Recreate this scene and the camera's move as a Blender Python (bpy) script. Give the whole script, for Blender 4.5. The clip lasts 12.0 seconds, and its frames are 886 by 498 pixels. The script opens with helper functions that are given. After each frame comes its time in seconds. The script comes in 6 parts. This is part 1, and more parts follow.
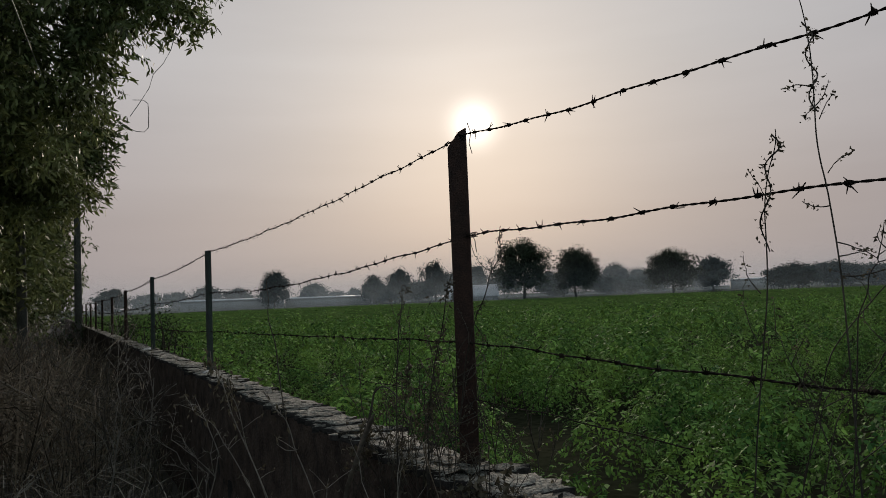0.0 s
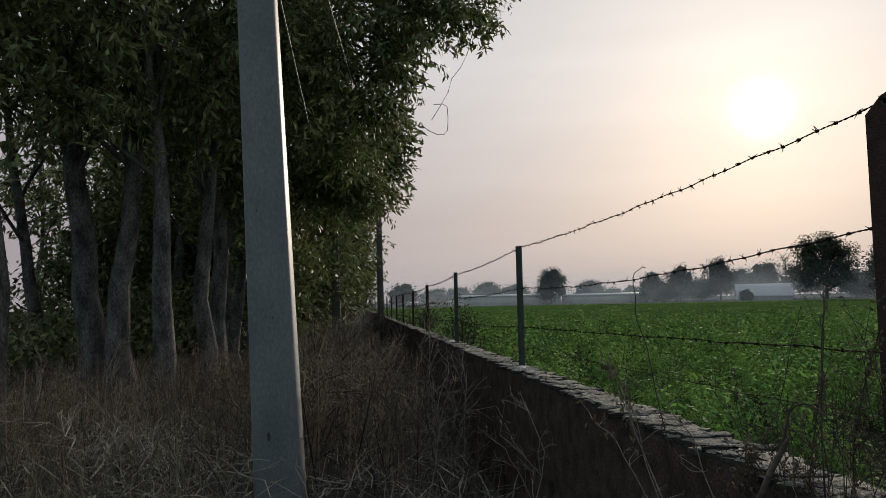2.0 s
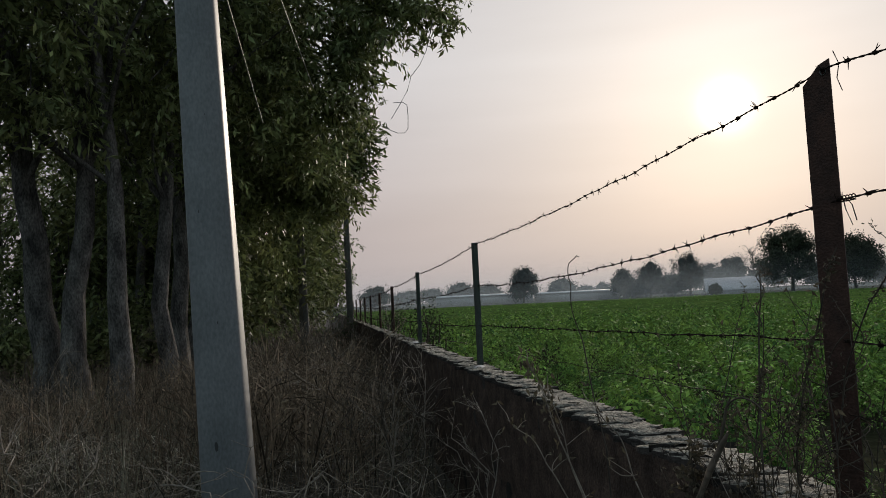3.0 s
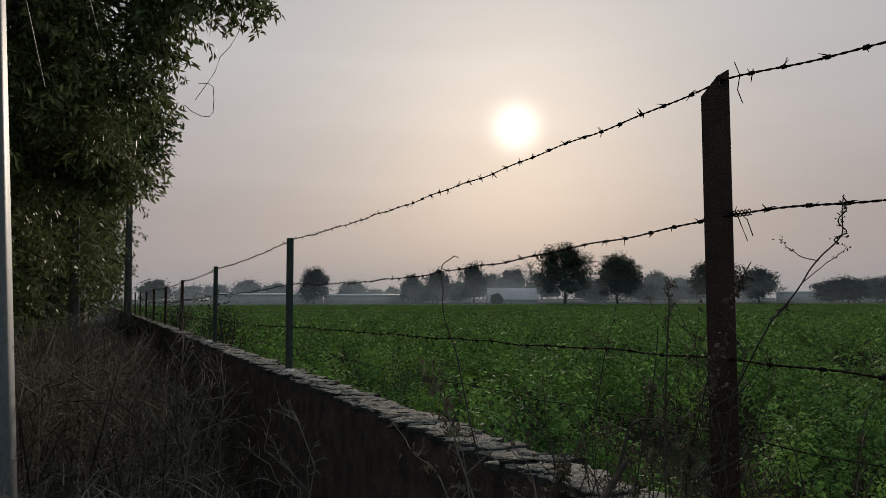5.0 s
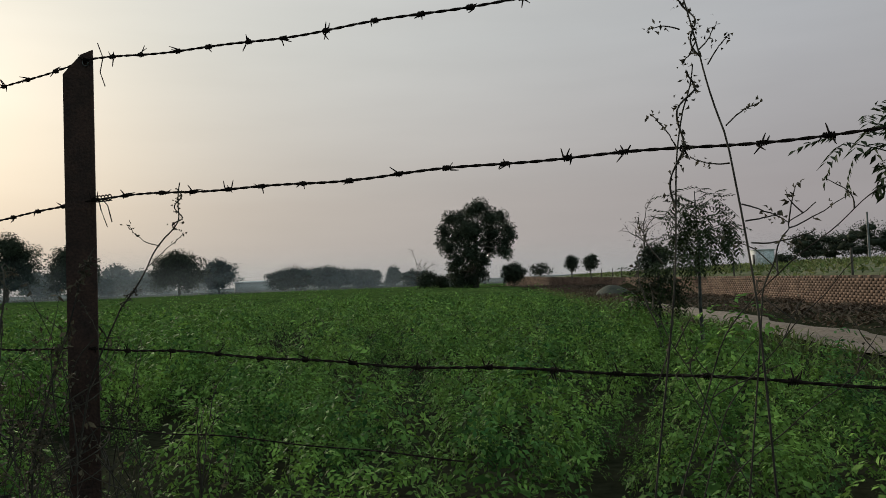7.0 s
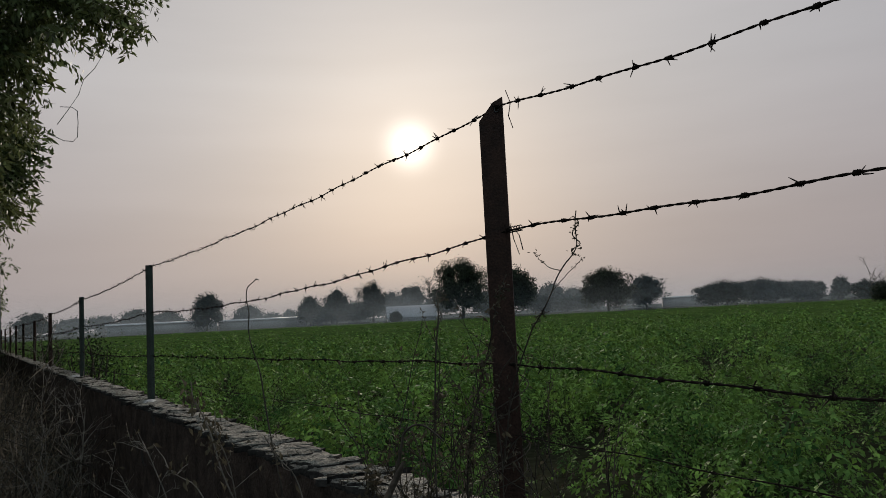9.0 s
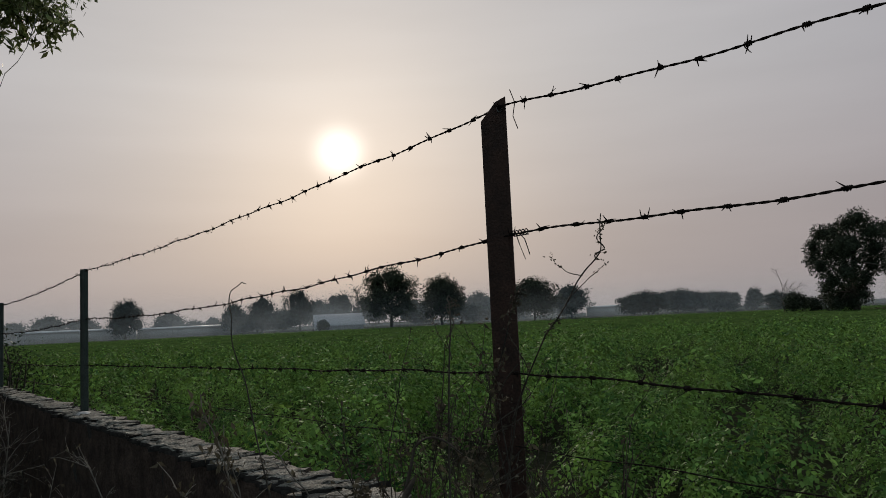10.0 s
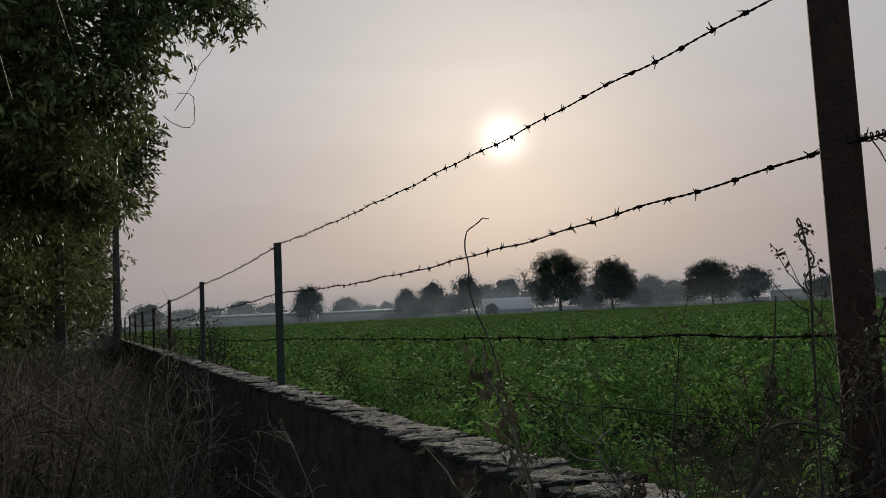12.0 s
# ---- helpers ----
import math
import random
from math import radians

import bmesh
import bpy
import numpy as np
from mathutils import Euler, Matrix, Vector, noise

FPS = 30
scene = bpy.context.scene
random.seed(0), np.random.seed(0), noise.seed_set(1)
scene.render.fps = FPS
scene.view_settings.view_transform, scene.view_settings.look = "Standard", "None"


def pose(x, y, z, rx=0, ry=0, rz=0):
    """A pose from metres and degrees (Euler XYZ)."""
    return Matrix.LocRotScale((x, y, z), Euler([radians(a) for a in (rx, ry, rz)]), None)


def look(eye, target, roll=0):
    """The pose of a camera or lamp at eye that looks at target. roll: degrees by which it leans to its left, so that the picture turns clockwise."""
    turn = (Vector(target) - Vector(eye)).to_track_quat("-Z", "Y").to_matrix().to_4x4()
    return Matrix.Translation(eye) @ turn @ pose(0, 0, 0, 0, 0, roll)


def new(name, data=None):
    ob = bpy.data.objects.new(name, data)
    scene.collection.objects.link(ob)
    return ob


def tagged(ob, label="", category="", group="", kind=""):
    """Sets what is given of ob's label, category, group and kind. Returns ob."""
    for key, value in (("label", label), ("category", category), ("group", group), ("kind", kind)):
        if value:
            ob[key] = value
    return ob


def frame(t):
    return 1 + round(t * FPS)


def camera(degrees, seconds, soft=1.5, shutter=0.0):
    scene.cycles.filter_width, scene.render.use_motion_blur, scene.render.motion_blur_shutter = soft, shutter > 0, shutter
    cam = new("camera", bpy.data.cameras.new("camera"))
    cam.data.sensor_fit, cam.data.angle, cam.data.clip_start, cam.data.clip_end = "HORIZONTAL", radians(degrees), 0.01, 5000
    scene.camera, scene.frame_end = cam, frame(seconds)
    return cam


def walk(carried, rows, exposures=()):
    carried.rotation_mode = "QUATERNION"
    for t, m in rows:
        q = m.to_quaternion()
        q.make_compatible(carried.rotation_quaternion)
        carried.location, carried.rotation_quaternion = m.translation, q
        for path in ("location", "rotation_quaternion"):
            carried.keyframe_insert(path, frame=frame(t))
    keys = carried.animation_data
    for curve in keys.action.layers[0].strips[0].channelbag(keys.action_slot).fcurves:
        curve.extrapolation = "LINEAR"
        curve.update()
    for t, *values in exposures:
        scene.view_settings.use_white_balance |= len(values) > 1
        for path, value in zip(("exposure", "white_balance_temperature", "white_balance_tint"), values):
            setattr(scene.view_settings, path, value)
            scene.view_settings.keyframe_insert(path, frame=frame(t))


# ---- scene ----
cam = camera(60.2, 12.0, soft=0.7)
PATH = [
    (0, (-0.159, -0.172, 1.675), (0.756, 1.602, 1.799), -2.3),
    (0.5, (-0.247, -0.082, 1.691), (0.591, 1.73, 1.806), -1.9),
    (1, (-0.355, 0.031, 1.702), (0.358, 1.896, 1.825), -2.0),
    (1.5, (-0.42, 0.086, 1.702), (-0.026, 2.042, 1.833), -1.2),
    (2, (-0.376, 0.146, 1.686), (-0.138, 2.127, 1.824), -1.3),
    (2.5, (-0.252, 0.253, 1.7), (-0.066, 2.239, 1.838), -1.6),
    (3, (-0.206, 0.295, 1.665), (0.104, 2.266, 1.804), -2.8),
    (3.2, (-0.208, 0.305, 1.649), (0.344, 2.223, 1.779), -3.3),
    (4.8, (-0.357, 0.612, 1.665), (0.482, 2.423, 1.792), -0.0),
    (5, (-0.337, 0.612, 1.669), (0.489, 2.429, 1.799), -0.2),
    (5.5, (-0.25, 0.571, 1.655), (0.861, 2.229, 1.778), -1.1),
    (6, (-0.179, 0.52, 1.658), (1.375, 1.774, 1.768), -2.2),
    (6.5, (-0.167, 0.47, 1.648), (1.598, 1.405, 1.748), -2.4),
    (7, (-0.171, 0.463, 1.65), (1.612, 1.364, 1.731), -2.2),
    (7.5, (-0.156, 0.433, 1.663), (1.27, 1.83, 1.778), -3.1),
    (7.7, (-0.166, 0.391, 1.659), (1.023, 1.992, 1.804), -3.4),
    (9.3, (-0.144, 0.417, 1.661), (0.914, 2.105, 1.831), -2.9),
    (9.5, (-0.163, 0.463, 1.671), (0.975, 2.099, 1.845), -2.8),
    (10, (-0.251, 0.579, 1.664), (0.962, 2.158, 1.847), -2.7),
    (10.5, (-0.269, 0.708, 1.636), (0.636, 2.484, 1.791), -1.8),
    (11, (-0.179, 0.836, 1.605), (0.401, 2.741, 1.787), -2.4),
    (11.5, (-0.105, 0.931, 1.594), (0.511, 2.827, 1.753), -3.3),
    (12, (-0.193, 1.093, 1.6), (0.651, 2.899, 1.763), -2.7),
]
# the clip's camera opens up when it turns to the trees and to the brick wall
EXPOSURES = [(0, -0.63, 6390, 10), (1, -0.63, 6390, 10), (1.5, -0.55, 6390, 10), (2, -0.25, 6390, 10), (2.8, -0.22, 6390, 10), (3.2, -0.36, 6390, 10), (4.8, -0.65, 6390, 10), (5.5, -0.58, 6390, 9), (6, -0.59, 6330, 5), (6.5, -0.33, 6480, 2), (7.1, -0.3, 6480, 2), (7.5, -0.54, 6360, 3), (7.7, -0.58, 6380, 8), (9.3, -0.63, 6390, 10), (12, -0.65, 6390, 10)]
walk(cam, [(t, look(eye, target, roll)) for t, eye, target, roll in PATH], EXPOSURES)

# ---- light ----
SUN_AZ, SUN_EL = 30.0, 12.7          # degrees right of +y, degrees up
sun_way = Vector((math.sin(radians(SUN_AZ)) * math.cos(radians(SUN_EL)), math.cos(radians(SUN_AZ)) * math.cos(radians(SUN_EL)), math.sin(radians(SUN_EL))))

HAZE_LOW, HAZE_MID, HAZE_HIGH = (0.545, 0.488, 0.47, 1), (0.565, 0.505, 0.49, 1), (0.69, 0.675, 0.672, 1)
HAZE_BASE, GLOW_WIDE, GLOW_NEAR, GLOW_CORE = 0.73, (2.5, 0.37), (70, 0.09), (3200, 1.4)   # (sharpness, strength)
SUN_POWER, SKY_POWER = 2.8, 0.006

world = bpy.data.worlds.new("hazy_sky")
scene.world = world
world.use_nodes = True
wn, wl = world.node_tree.nodes, world.node_tree.links
wn.clear()


def wnode(kind, operation=""):
    n = wn.new(kind)
    if operation:
        n.operation = operation
    return n


def wmath(op, a, b=None):
    n = wnode("ShaderNodeMath", operation=op)
    for i, v in enumerate((a, b)):
        if v is None:
            continue
        if isinstance(v, (int, float)):
            n.inputs[i].default_value = v
        else:
            wl.new(v, n.inputs[i])
    return n.outputs[0]


sky = wnode("ShaderNodeTexSky")
sky.sky_type, sky.sun_disc, sky.dust_density = "NISHITA", False, 6.0
sky.sun_elevation, sky.sun_rotation = radians(SUN_EL), radians(SUN_AZ)
bg_sky = wnode("ShaderNodeBackground")
bg_sky.inputs["Strength"].default_value = SKY_POWER
wl.new(sky.outputs[0], bg_sky.inputs["Color"])
coord = wnode("ShaderNodeTexCoord")
unit = wnode("ShaderNodeVectorMath", operation="NORMALIZE")
wl.new(coord.outputs["Generated"], unit.inputs[0])
split = wnode("ShaderNodeSeparateXYZ")
wl.new(unit.outputs[0], split.inputs[0])
# dusty haze: colour by height over the horizon
ramp = wnode("ShaderNodeValToRGB")
ramp.color_ramp.elements[0].position, ramp.color_ramp.elements[0].color = 0.0, HAZE_LOW
ramp.color_ramp.elements[1].position, ramp.color_ramp.elements[1].color = 0.30, HAZE_HIGH
mid = ramp.color_ramp.elements.new(0.10)
mid.color = HAZE_MID
wl.new(split.outputs["Z"], ramp.inputs[0])
# faint cirrus streaks
stretch = wnode("ShaderNodeMapping")
stretch.inputs["Scale"].default_value = (1.4, 1.4, 9.0)
stretch.inputs["Rotation"].default_value = (0.25, 0.12, 0.4)
wl.new(unit.outputs[0], stretch.inputs[0])
streak = wnode("ShaderNodeTexNoise")
streak.inputs["Scale"].default_value, streak.inputs["Detail"].default_value = 1.7, 5.0
wl.new(stretch.outputs[0], streak.inputs["Vector"])
cloud = wmath("MULTIPLY_ADD", streak.outputs[0], 0.22)
cloud.node.inputs[2].default_value = 0.89
# glow of the haze round the sun
toward = wnode("ShaderNodeVectorMath", operation="DOT_PRODUCT")
wl.new(unit.outputs[0], toward.inputs[0])
toward.inputs[1].default_value = sun_way
dot = wmath("MAXIMUM", toward.outputs["Value"], 0.0)
wide = wmath("MULTIPLY", wmath("POWER", dot, GLOW_WIDE[0]), GLOW_WIDE[1])
near = wmath("MULTIPLY", wmath("POWER", dot, GLOW_NEAR[0]), GLOW_NEAR[1])
core = wmath("MULTIPLY", wmath("POWER", dot, GLOW_CORE[0]), GLOW_CORE[1])
bg_haze = wnode("ShaderNodeBackground")
# the haze is warmer towards the sun and cooler away from it
warm = wnode("ShaderNodeMapRange")
warm.inputs["From Min"].default_value, warm.inputs["From Max"].default_value = 0.55, 1.0
wl.new(toward.outputs["Value"], warm.inputs[0])
tint = wnode("ShaderNodeMix")
tint.data_type, tint.blend_type = "RGBA", "MIX"
cool, plain = tint.inputs[6], tint.inputs[7]
cool.default_value, plain.default_value = (0.95, 0.945, 1.03, 1), (1.01, 1.0, 1.0, 1)
wl.new(warm.outputs[0], tint.inputs[0])
shade = wnode("ShaderNodeVectorMath", "MULTIPLY")
wl.new(ramp.outputs[0], shade.inputs[0])
# the sky opposite the sun is bluer still
away = wnode("ShaderNodeMapRange")
away.inputs["From Min"].default_value, away.inputs["From Max"].default_value = -0.6, 0.4
wl.new(toward.outputs["Value"], away.inputs[0])
blue = wnode("ShaderNodeMix")
blue.data_type, blue.blend_type = "RGBA", "MIX"
blue.inputs[6].default_value = (0.72, 1.0, 1.12, 1)
wl.new(away.outputs[0], blue.inputs[0])
wl.new(tint.outputs[2], blue.inputs[7])
wl.new(blue.outputs[2], shade.inputs[1])
wl.new(shade.outputs[0], bg_haze.inputs["Color"])
wl.new(wmath("MULTIPLY", cloud, wmath("ADD", wide, HAZE_BASE)), bg_haze.inputs["Strength"])
bg_near = wnode("ShaderNodeBackground")
bg_near.inputs["Color"].default_value = (1.0, 0.79, 0.73, 1)
wl.new(near, bg_near.inputs["Strength"])
bg_core = wnode("ShaderNodeBackground")
bg_core.inputs["Color"].default_value = (1.0, 0.92, 0.82, 1)
wl.new(core, bg_core.inputs["Strength"])
last = bg_sky.outputs[0]
for b in (bg_haze, bg_near, bg_core):
    add = wnode("ShaderNodeAddShader")
    wl.new(last, add.inputs[0])
    wl.new(b.outputs[0], add.inputs[1])
    last = add.outputs[0]
out = wnode("ShaderNodeOutputWorld")
wl.new(last, out.inputs["Surface"])

sun = new("sun", bpy.data.lights.new("sun", "SUN"))
sun.data.energy, sun.data.angle, sun.data.color = SUN_POWER, radians(2.5), (1.0, 0.86, 0.70)
sun.matrix_world = look(sun_way * 50, (0, 0, 0))

# ---- materials ----


def material(name, base, second, scale=8.0, fine=60.0, rough=0.85, bump=0.3, metal=0.0, translucent=0.0, island=0.0, each=0.0, spec=0.3, stretch=(1, 1, 1), third=None, fine_mix=0.35):
    """A surface of two colours mixed by coarse noise, with fine grain, relief and, where asked, a spread of brightness piece by piece."""
    m = bpy.data.materials.new(name)
    m.use_nodes = True
    n, l = m.node_tree.nodes, m.node_tree.links
    bsdf = n["Principled BSDF"]
    bsdf.inputs["Roughness"].default_value, bsdf.inputs["Metallic"].default_value = rough, metal
    bsdf.inputs["Specular IOR Level"].default_value = spec
    tc = n.new("ShaderNodeTexCoord")
    mp = n.new("ShaderNodeMapping")
    mp.inputs["Scale"].default_value = stretch
    l.new(tc.outputs["Object"], mp.inputs[0])
    big = n.new("ShaderNodeTexNoise")
    big.inputs["Scale"].default_value, big.inputs["Detail"].default_value = scale, 6.0
    small = n.new("ShaderNodeTexNoise")
    small.inputs["Scale"].default_value, small.inputs["Detail"].default_value = fine, 4.0
    l.new(mp.outputs[0], big.inputs["Vector"])
    l.new(mp.outputs[0], small.inputs["Vector"])
    ramp = n.new("ShaderNodeValToRGB")
    ramp.color_ramp.elements[0].position, ramp.color_ramp.elements[0].color = 0.33, (*base, 1)
    ramp.color_ramp.elements[1].position, ramp.color_ramp.elements[1].color = 0.67, (*second, 1)
    if third:
        ramp.color_ramp.elements.new(0.75).color = (*third, 1)
    l.new(big.outputs[0], ramp.inputs[0])
    grain = n.new("ShaderNodeMapRange")
    grain.inputs["From Min"].default_value, grain.inputs["From Max"].default_value = 0.3, 0.7
    grain.inputs["To Min"].default_value, grain.inputs["To Max"].default_value = 1 - fine_mix, 1 + fine_mix
    l.new(small.outputs[0], grain.inputs[0])
    value = grain.outputs[0]
    for amount, source in ((island, "ShaderNodeNewGeometry"), (each, "ShaderNodeObjectInfo")):
        if amount:
            g = n.new(source)
            mr = n.new("ShaderNodeMapRange")
            mr.inputs["To Min"].default_value, mr.inputs["To Max"].default_value = 1 - amount, 1 + amount
            l.new(g.outputs["Random Per Island" if source.endswith("Geometry") else "Random"], mr.inputs[0])
            mul = n.new("ShaderNodeMath")
            mul.operation = "MULTIPLY"
            l.new(value, mul.inputs[0])
            l.new(mr.outputs[0], mul.inputs[1])
            value = mul.outputs[0]
    tint = n.new("ShaderNodeVectorMath")
    tint.operation = "SCALE"
    l.new(ramp.outputs[0], tint.inputs[0])
    l.new(value, tint.inputs["Scale"])
    l.new(tint.outputs[0], bsdf.inputs["Base Color"])
    if bump:
        bp = n.new("ShaderNodeBump")
        bp.inputs["Strength"].default_value, bp.inputs["Distance"].default_value = bump, 0.02
        both = n.new("ShaderNodeMath")
        both.operation = "ADD"
        l.new(big.outputs[0], both.inputs[0])
        l.new(small.outputs[0], both.inputs[1])
        l.new(both.outputs[0], bp.inputs["Height"])
        l.new(bp.outputs[0], bsdf.inputs["Normal"])
    if translucent:
        tr = n.new("ShaderNodeBsdfTranslucent")
        l.new(tint.outputs[0], tr.inputs["Color"])
        mix = n.new("ShaderNodeMixShader")
        mix.inputs[0].default_value = translucent
        l.new(bsdf.outputs[0], mix.inputs[1])
        l.new(tr.outputs[0], mix.inputs[2])
        l.new(mix.outputs[0], n["Material Output"].inputs["Surface"])
    return m


M_SOIL = material("dry_soil", (0.0338, 0.03, 0.024), (0.0562, 0.0503, 0.0413), 0.9, 22, 0.95, 0.6)
M_FIELD = material("field_soil", (0.02, 0.024, 0.014), (0.035, 0.036, 0.022), 0.6, 14, 1.0, 0.5, spec=0.0)
M_CROP = material("crop_leaf", (0.041, 0.11, 0.034), (0.21, 0.355, 0.077), 1.9, 9, 0.7, 0, translucent=0.2, island=0.5, spec=0.06, third=(0.070, 0.15, 0.056))
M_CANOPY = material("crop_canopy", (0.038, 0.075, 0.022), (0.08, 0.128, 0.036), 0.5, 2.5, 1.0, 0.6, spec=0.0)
# dark brick and mortar carry the shade of the boundary wall's near face
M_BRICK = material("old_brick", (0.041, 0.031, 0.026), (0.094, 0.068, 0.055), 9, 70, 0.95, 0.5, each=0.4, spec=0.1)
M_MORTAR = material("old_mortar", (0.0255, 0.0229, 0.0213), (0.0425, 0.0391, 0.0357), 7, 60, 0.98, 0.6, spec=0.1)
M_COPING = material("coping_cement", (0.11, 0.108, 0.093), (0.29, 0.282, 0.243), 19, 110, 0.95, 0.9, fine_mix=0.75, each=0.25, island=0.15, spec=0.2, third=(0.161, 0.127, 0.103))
M_STEEL = material("rusted_steel", (0.0308, 0.0183, 0.0149), (0.063, 0.0329, 0.0242), 22, 160, 0.75, 0.25, metal=0.25, each=0.2)
M_PAINTED = material("weathered_painted_steel", (0.032, 0.043, 0.037), (0.052, 0.062, 0.054), 12, 90, 0.6, 0.15, metal=0.2, each=0.2)
M_WIRE = material("rusted_wire", (0.014, 0.011, 0.0095), (0.03, 0.021, 0.017), 60, 300, 0.85, 0, metal=0.1, spec=0.1)
M_CONCRETE = material("pole_concrete", (0.111, 0.12, 0.125), (0.164, 0.174, 0.179), 3.5, 60, 0.5, 0.08, spec=0.5, third=(0.0861, 0.0927, 0.0968), stretch=(1, 1, 0.5), fine_mix=0.2)
# darker, duller copy of the pole concrete: tree shade put into the far poles' colour
M_SHADEPOLE = material("shaded_concrete", (0.075, 0.077, 0.072), (0.125, 0.127, 0.12), 2.5, 40, 0.95, 0.2, spec=0.1, stretch=(1, 1, 0.4))
M_CABLE = material("cable", (0.10, 0.10, 0.10), (0.15, 0.15, 0.15), 20, 80, 0.6, 0)
M_PALECABLE = material("pale_wire", (0.2, 0.2, 0.195), (0.27, 0.27, 0.26), 20, 80, 0.6, 0, spec=0.3)
M_IRONARM = material("galvanised_arm", (0.10, 0.10, 0.10), (0.16, 0.155, 0.15), 9, 60, 0.6, 0.1, metal=0.4)
M_BARK = material("tree_bark", (0.042, 0.041, 0.039), (0.155, 0.148, 0.138), 5, 40, 0.95, 0.8, stretch=(1, 1, 0.45), spec=0.1, fine_mix=0.5)
M_LEAF = material("belt_leaf", (0.102, 0.136, 0.058), (0.195, 0.218, 0.086), 0.5, 6, 0.5, 0, translucent=0.2, island=0.65, spec=0.16, third=(0.16, 0.155, 0.06))
M_NEEM = material("neem_leaf", (0.026, 0.04, 0.018), (0.04, 0.058, 0.024), 1.5, 8, 0.6, 0, spec=0.1, translucent=0.12, island=0.35)
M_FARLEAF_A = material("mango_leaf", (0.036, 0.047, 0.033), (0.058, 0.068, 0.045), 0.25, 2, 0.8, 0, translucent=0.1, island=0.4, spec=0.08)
# distance haze is put into these two leaf colours: bluer, then paler
M_FARLEAF_B = material("hazed_leaf", (0.036, 0.052, 0.048), (0.056, 0.074, 0.068), 0.15, 1, 0.8, 0, translucent=0.1, island=0.2)
M_FARLEAF_C = material("pale_hazed_leaf", (0.05, 0.06, 0.053), (0.075, 0.086, 0.074), 0.1, 0.8, 0.9, 0, translucent=0.1, island=0.12)
M_FARBARK = material("far_bark", (0.07, 0.06, 0.05), (0.11, 0.1, 0.085), 1, 8, 0.95, 0)
M_DRY = material("dry_stalk", (0.0715, 0.0689, 0.0463), (0.16, 0.151, 0.109), 1.2, 20, 0.85, 0, translucent=0.1, island=0.8, third=(0.101, 0.0756, 0.0547))
M_STRAW = material("pale_straw", (0.254, 0.229, 0.179), (0.428, 0.392, 0.317), 1.2, 20, 0.8, 0, island=0.4)
M_BRUSH = material("russet_brush", (0.105, 0.078, 0.052), (0.19, 0.15, 0.105), 0.6, 20, 0.9, 0, island=0.85, third=(0.26, 0.235, 0.18))
M_TWIG = material("dead_twig", (0.0306, 0.026, 0.0215), (0.0765, 0.0643, 0.049), 7, 60, 0.9, 0.2, island=0.2)
M_PALETWIG = material("bleached_twig", (0.17, 0.147, 0.122), (0.30, 0.265, 0.222), 7, 60, 0.9, 0.2)
M_STUMP = material("snapped_wood", (0.07, 0.056, 0.043), (0.13, 0.107, 0.083), 9, 70, 0.9, 0.3)
M_WEEDSTEM = material("weathered_weed_stem", (0.157, 0.134, 0.112), (0.291, 0.258, 0.213), 7, 60, 0.9, 0.2)
M_DRYLEAF = material("withered_leaf", (0.056, 0.0496, 0.0344), (0.112, 0.0976, 0.0656), 9, 60, 0.85, 0, translucent=0.25, island=0.4)
M_ROAD = material("dirt_track", (0.15, 0.12, 0.095), (0.26, 0.212, 0.168), 0.5, 12, 0.97, 0.5, third=(0.20, 0.165, 0.125))
M_REDBRICK = material("red_brick", (0.125, 0.08, 0.058), (0.19, 0.128, 0.094), 1.2, 20, 0.92, 0.15, each=0.28, island=0.28, third=(0.26, 0.19, 0.14))
M_REDMORTAR = material("brick_joint", (0.115, 0.083, 0.063), (0.165, 0.122, 0.093), 3, 30, 0.95, 0.3)
M_SCRUB = material("brown_scrub", (0.075, 0.053, 0.038), (0.13, 0.095, 0.065), 0.5, 6, 0.95, 0, translucent=0.1, island=0.4)
M_BANK = material("bank_grass", (0.07, 0.10, 0.035), (0.14, 0.14, 0.06), 0.35, 4, 0.9, 0.3, third=(0.13, 0.16, 0.05))
M_PALEGREEN = material("young_leaf", (0.20, 0.30, 0.06), (0.26, 0.36, 0.09), 4, 30, 0.5, 0, translucent=0.35, island=0.2)
M_BANKLEAF = material("bank_leaf", (0.08, 0.13, 0.04), (0.17, 0.18, 0.065), 0.4, 4, 0.8, 0, translucent=0.25, island=0.4)
M_HEAP = material("grey_heap", (0.06, 0.065, 0.05), (0.09, 0.095, 0.075), 1, 14, 0.95, 0.5)
M_SHEDROOF = material("shed_roof_sheet", (0.50, 0.515, 0.53), (0.60, 0.61, 0.62), 0.3, 5, 0.6, 0)
# wall grey made paler: distance haze is put into its colour
M_SHEDWALL = material("shed_wall", (0.34, 0.335, 0.33), (0.42, 0.415, 0.41), 0.3, 5, 0.9, 0)
M_PALEWALL = material("pale_shed_sheet", (0.33, 0.355, 0.38), (0.40, 0.42, 0.44), 0.3, 5, 0.8, 0)
M_DARKGAP = material("shed_opening", (0.04, 0.04, 0.04), (0.06, 0.06, 0.06), 1, 8, 0.9, 0)
M_WHITE = material("whitewash", (0.62, 0.63, 0.64), (0.72, 0.72, 0.71), 0.8, 9, 0.9, 0.1)
M_PLASTER = material("pale_plaster", (0.34, 0.34, 0.33), (0.5, 0.5, 0.48), 9, 50, 0.9, 0.5)



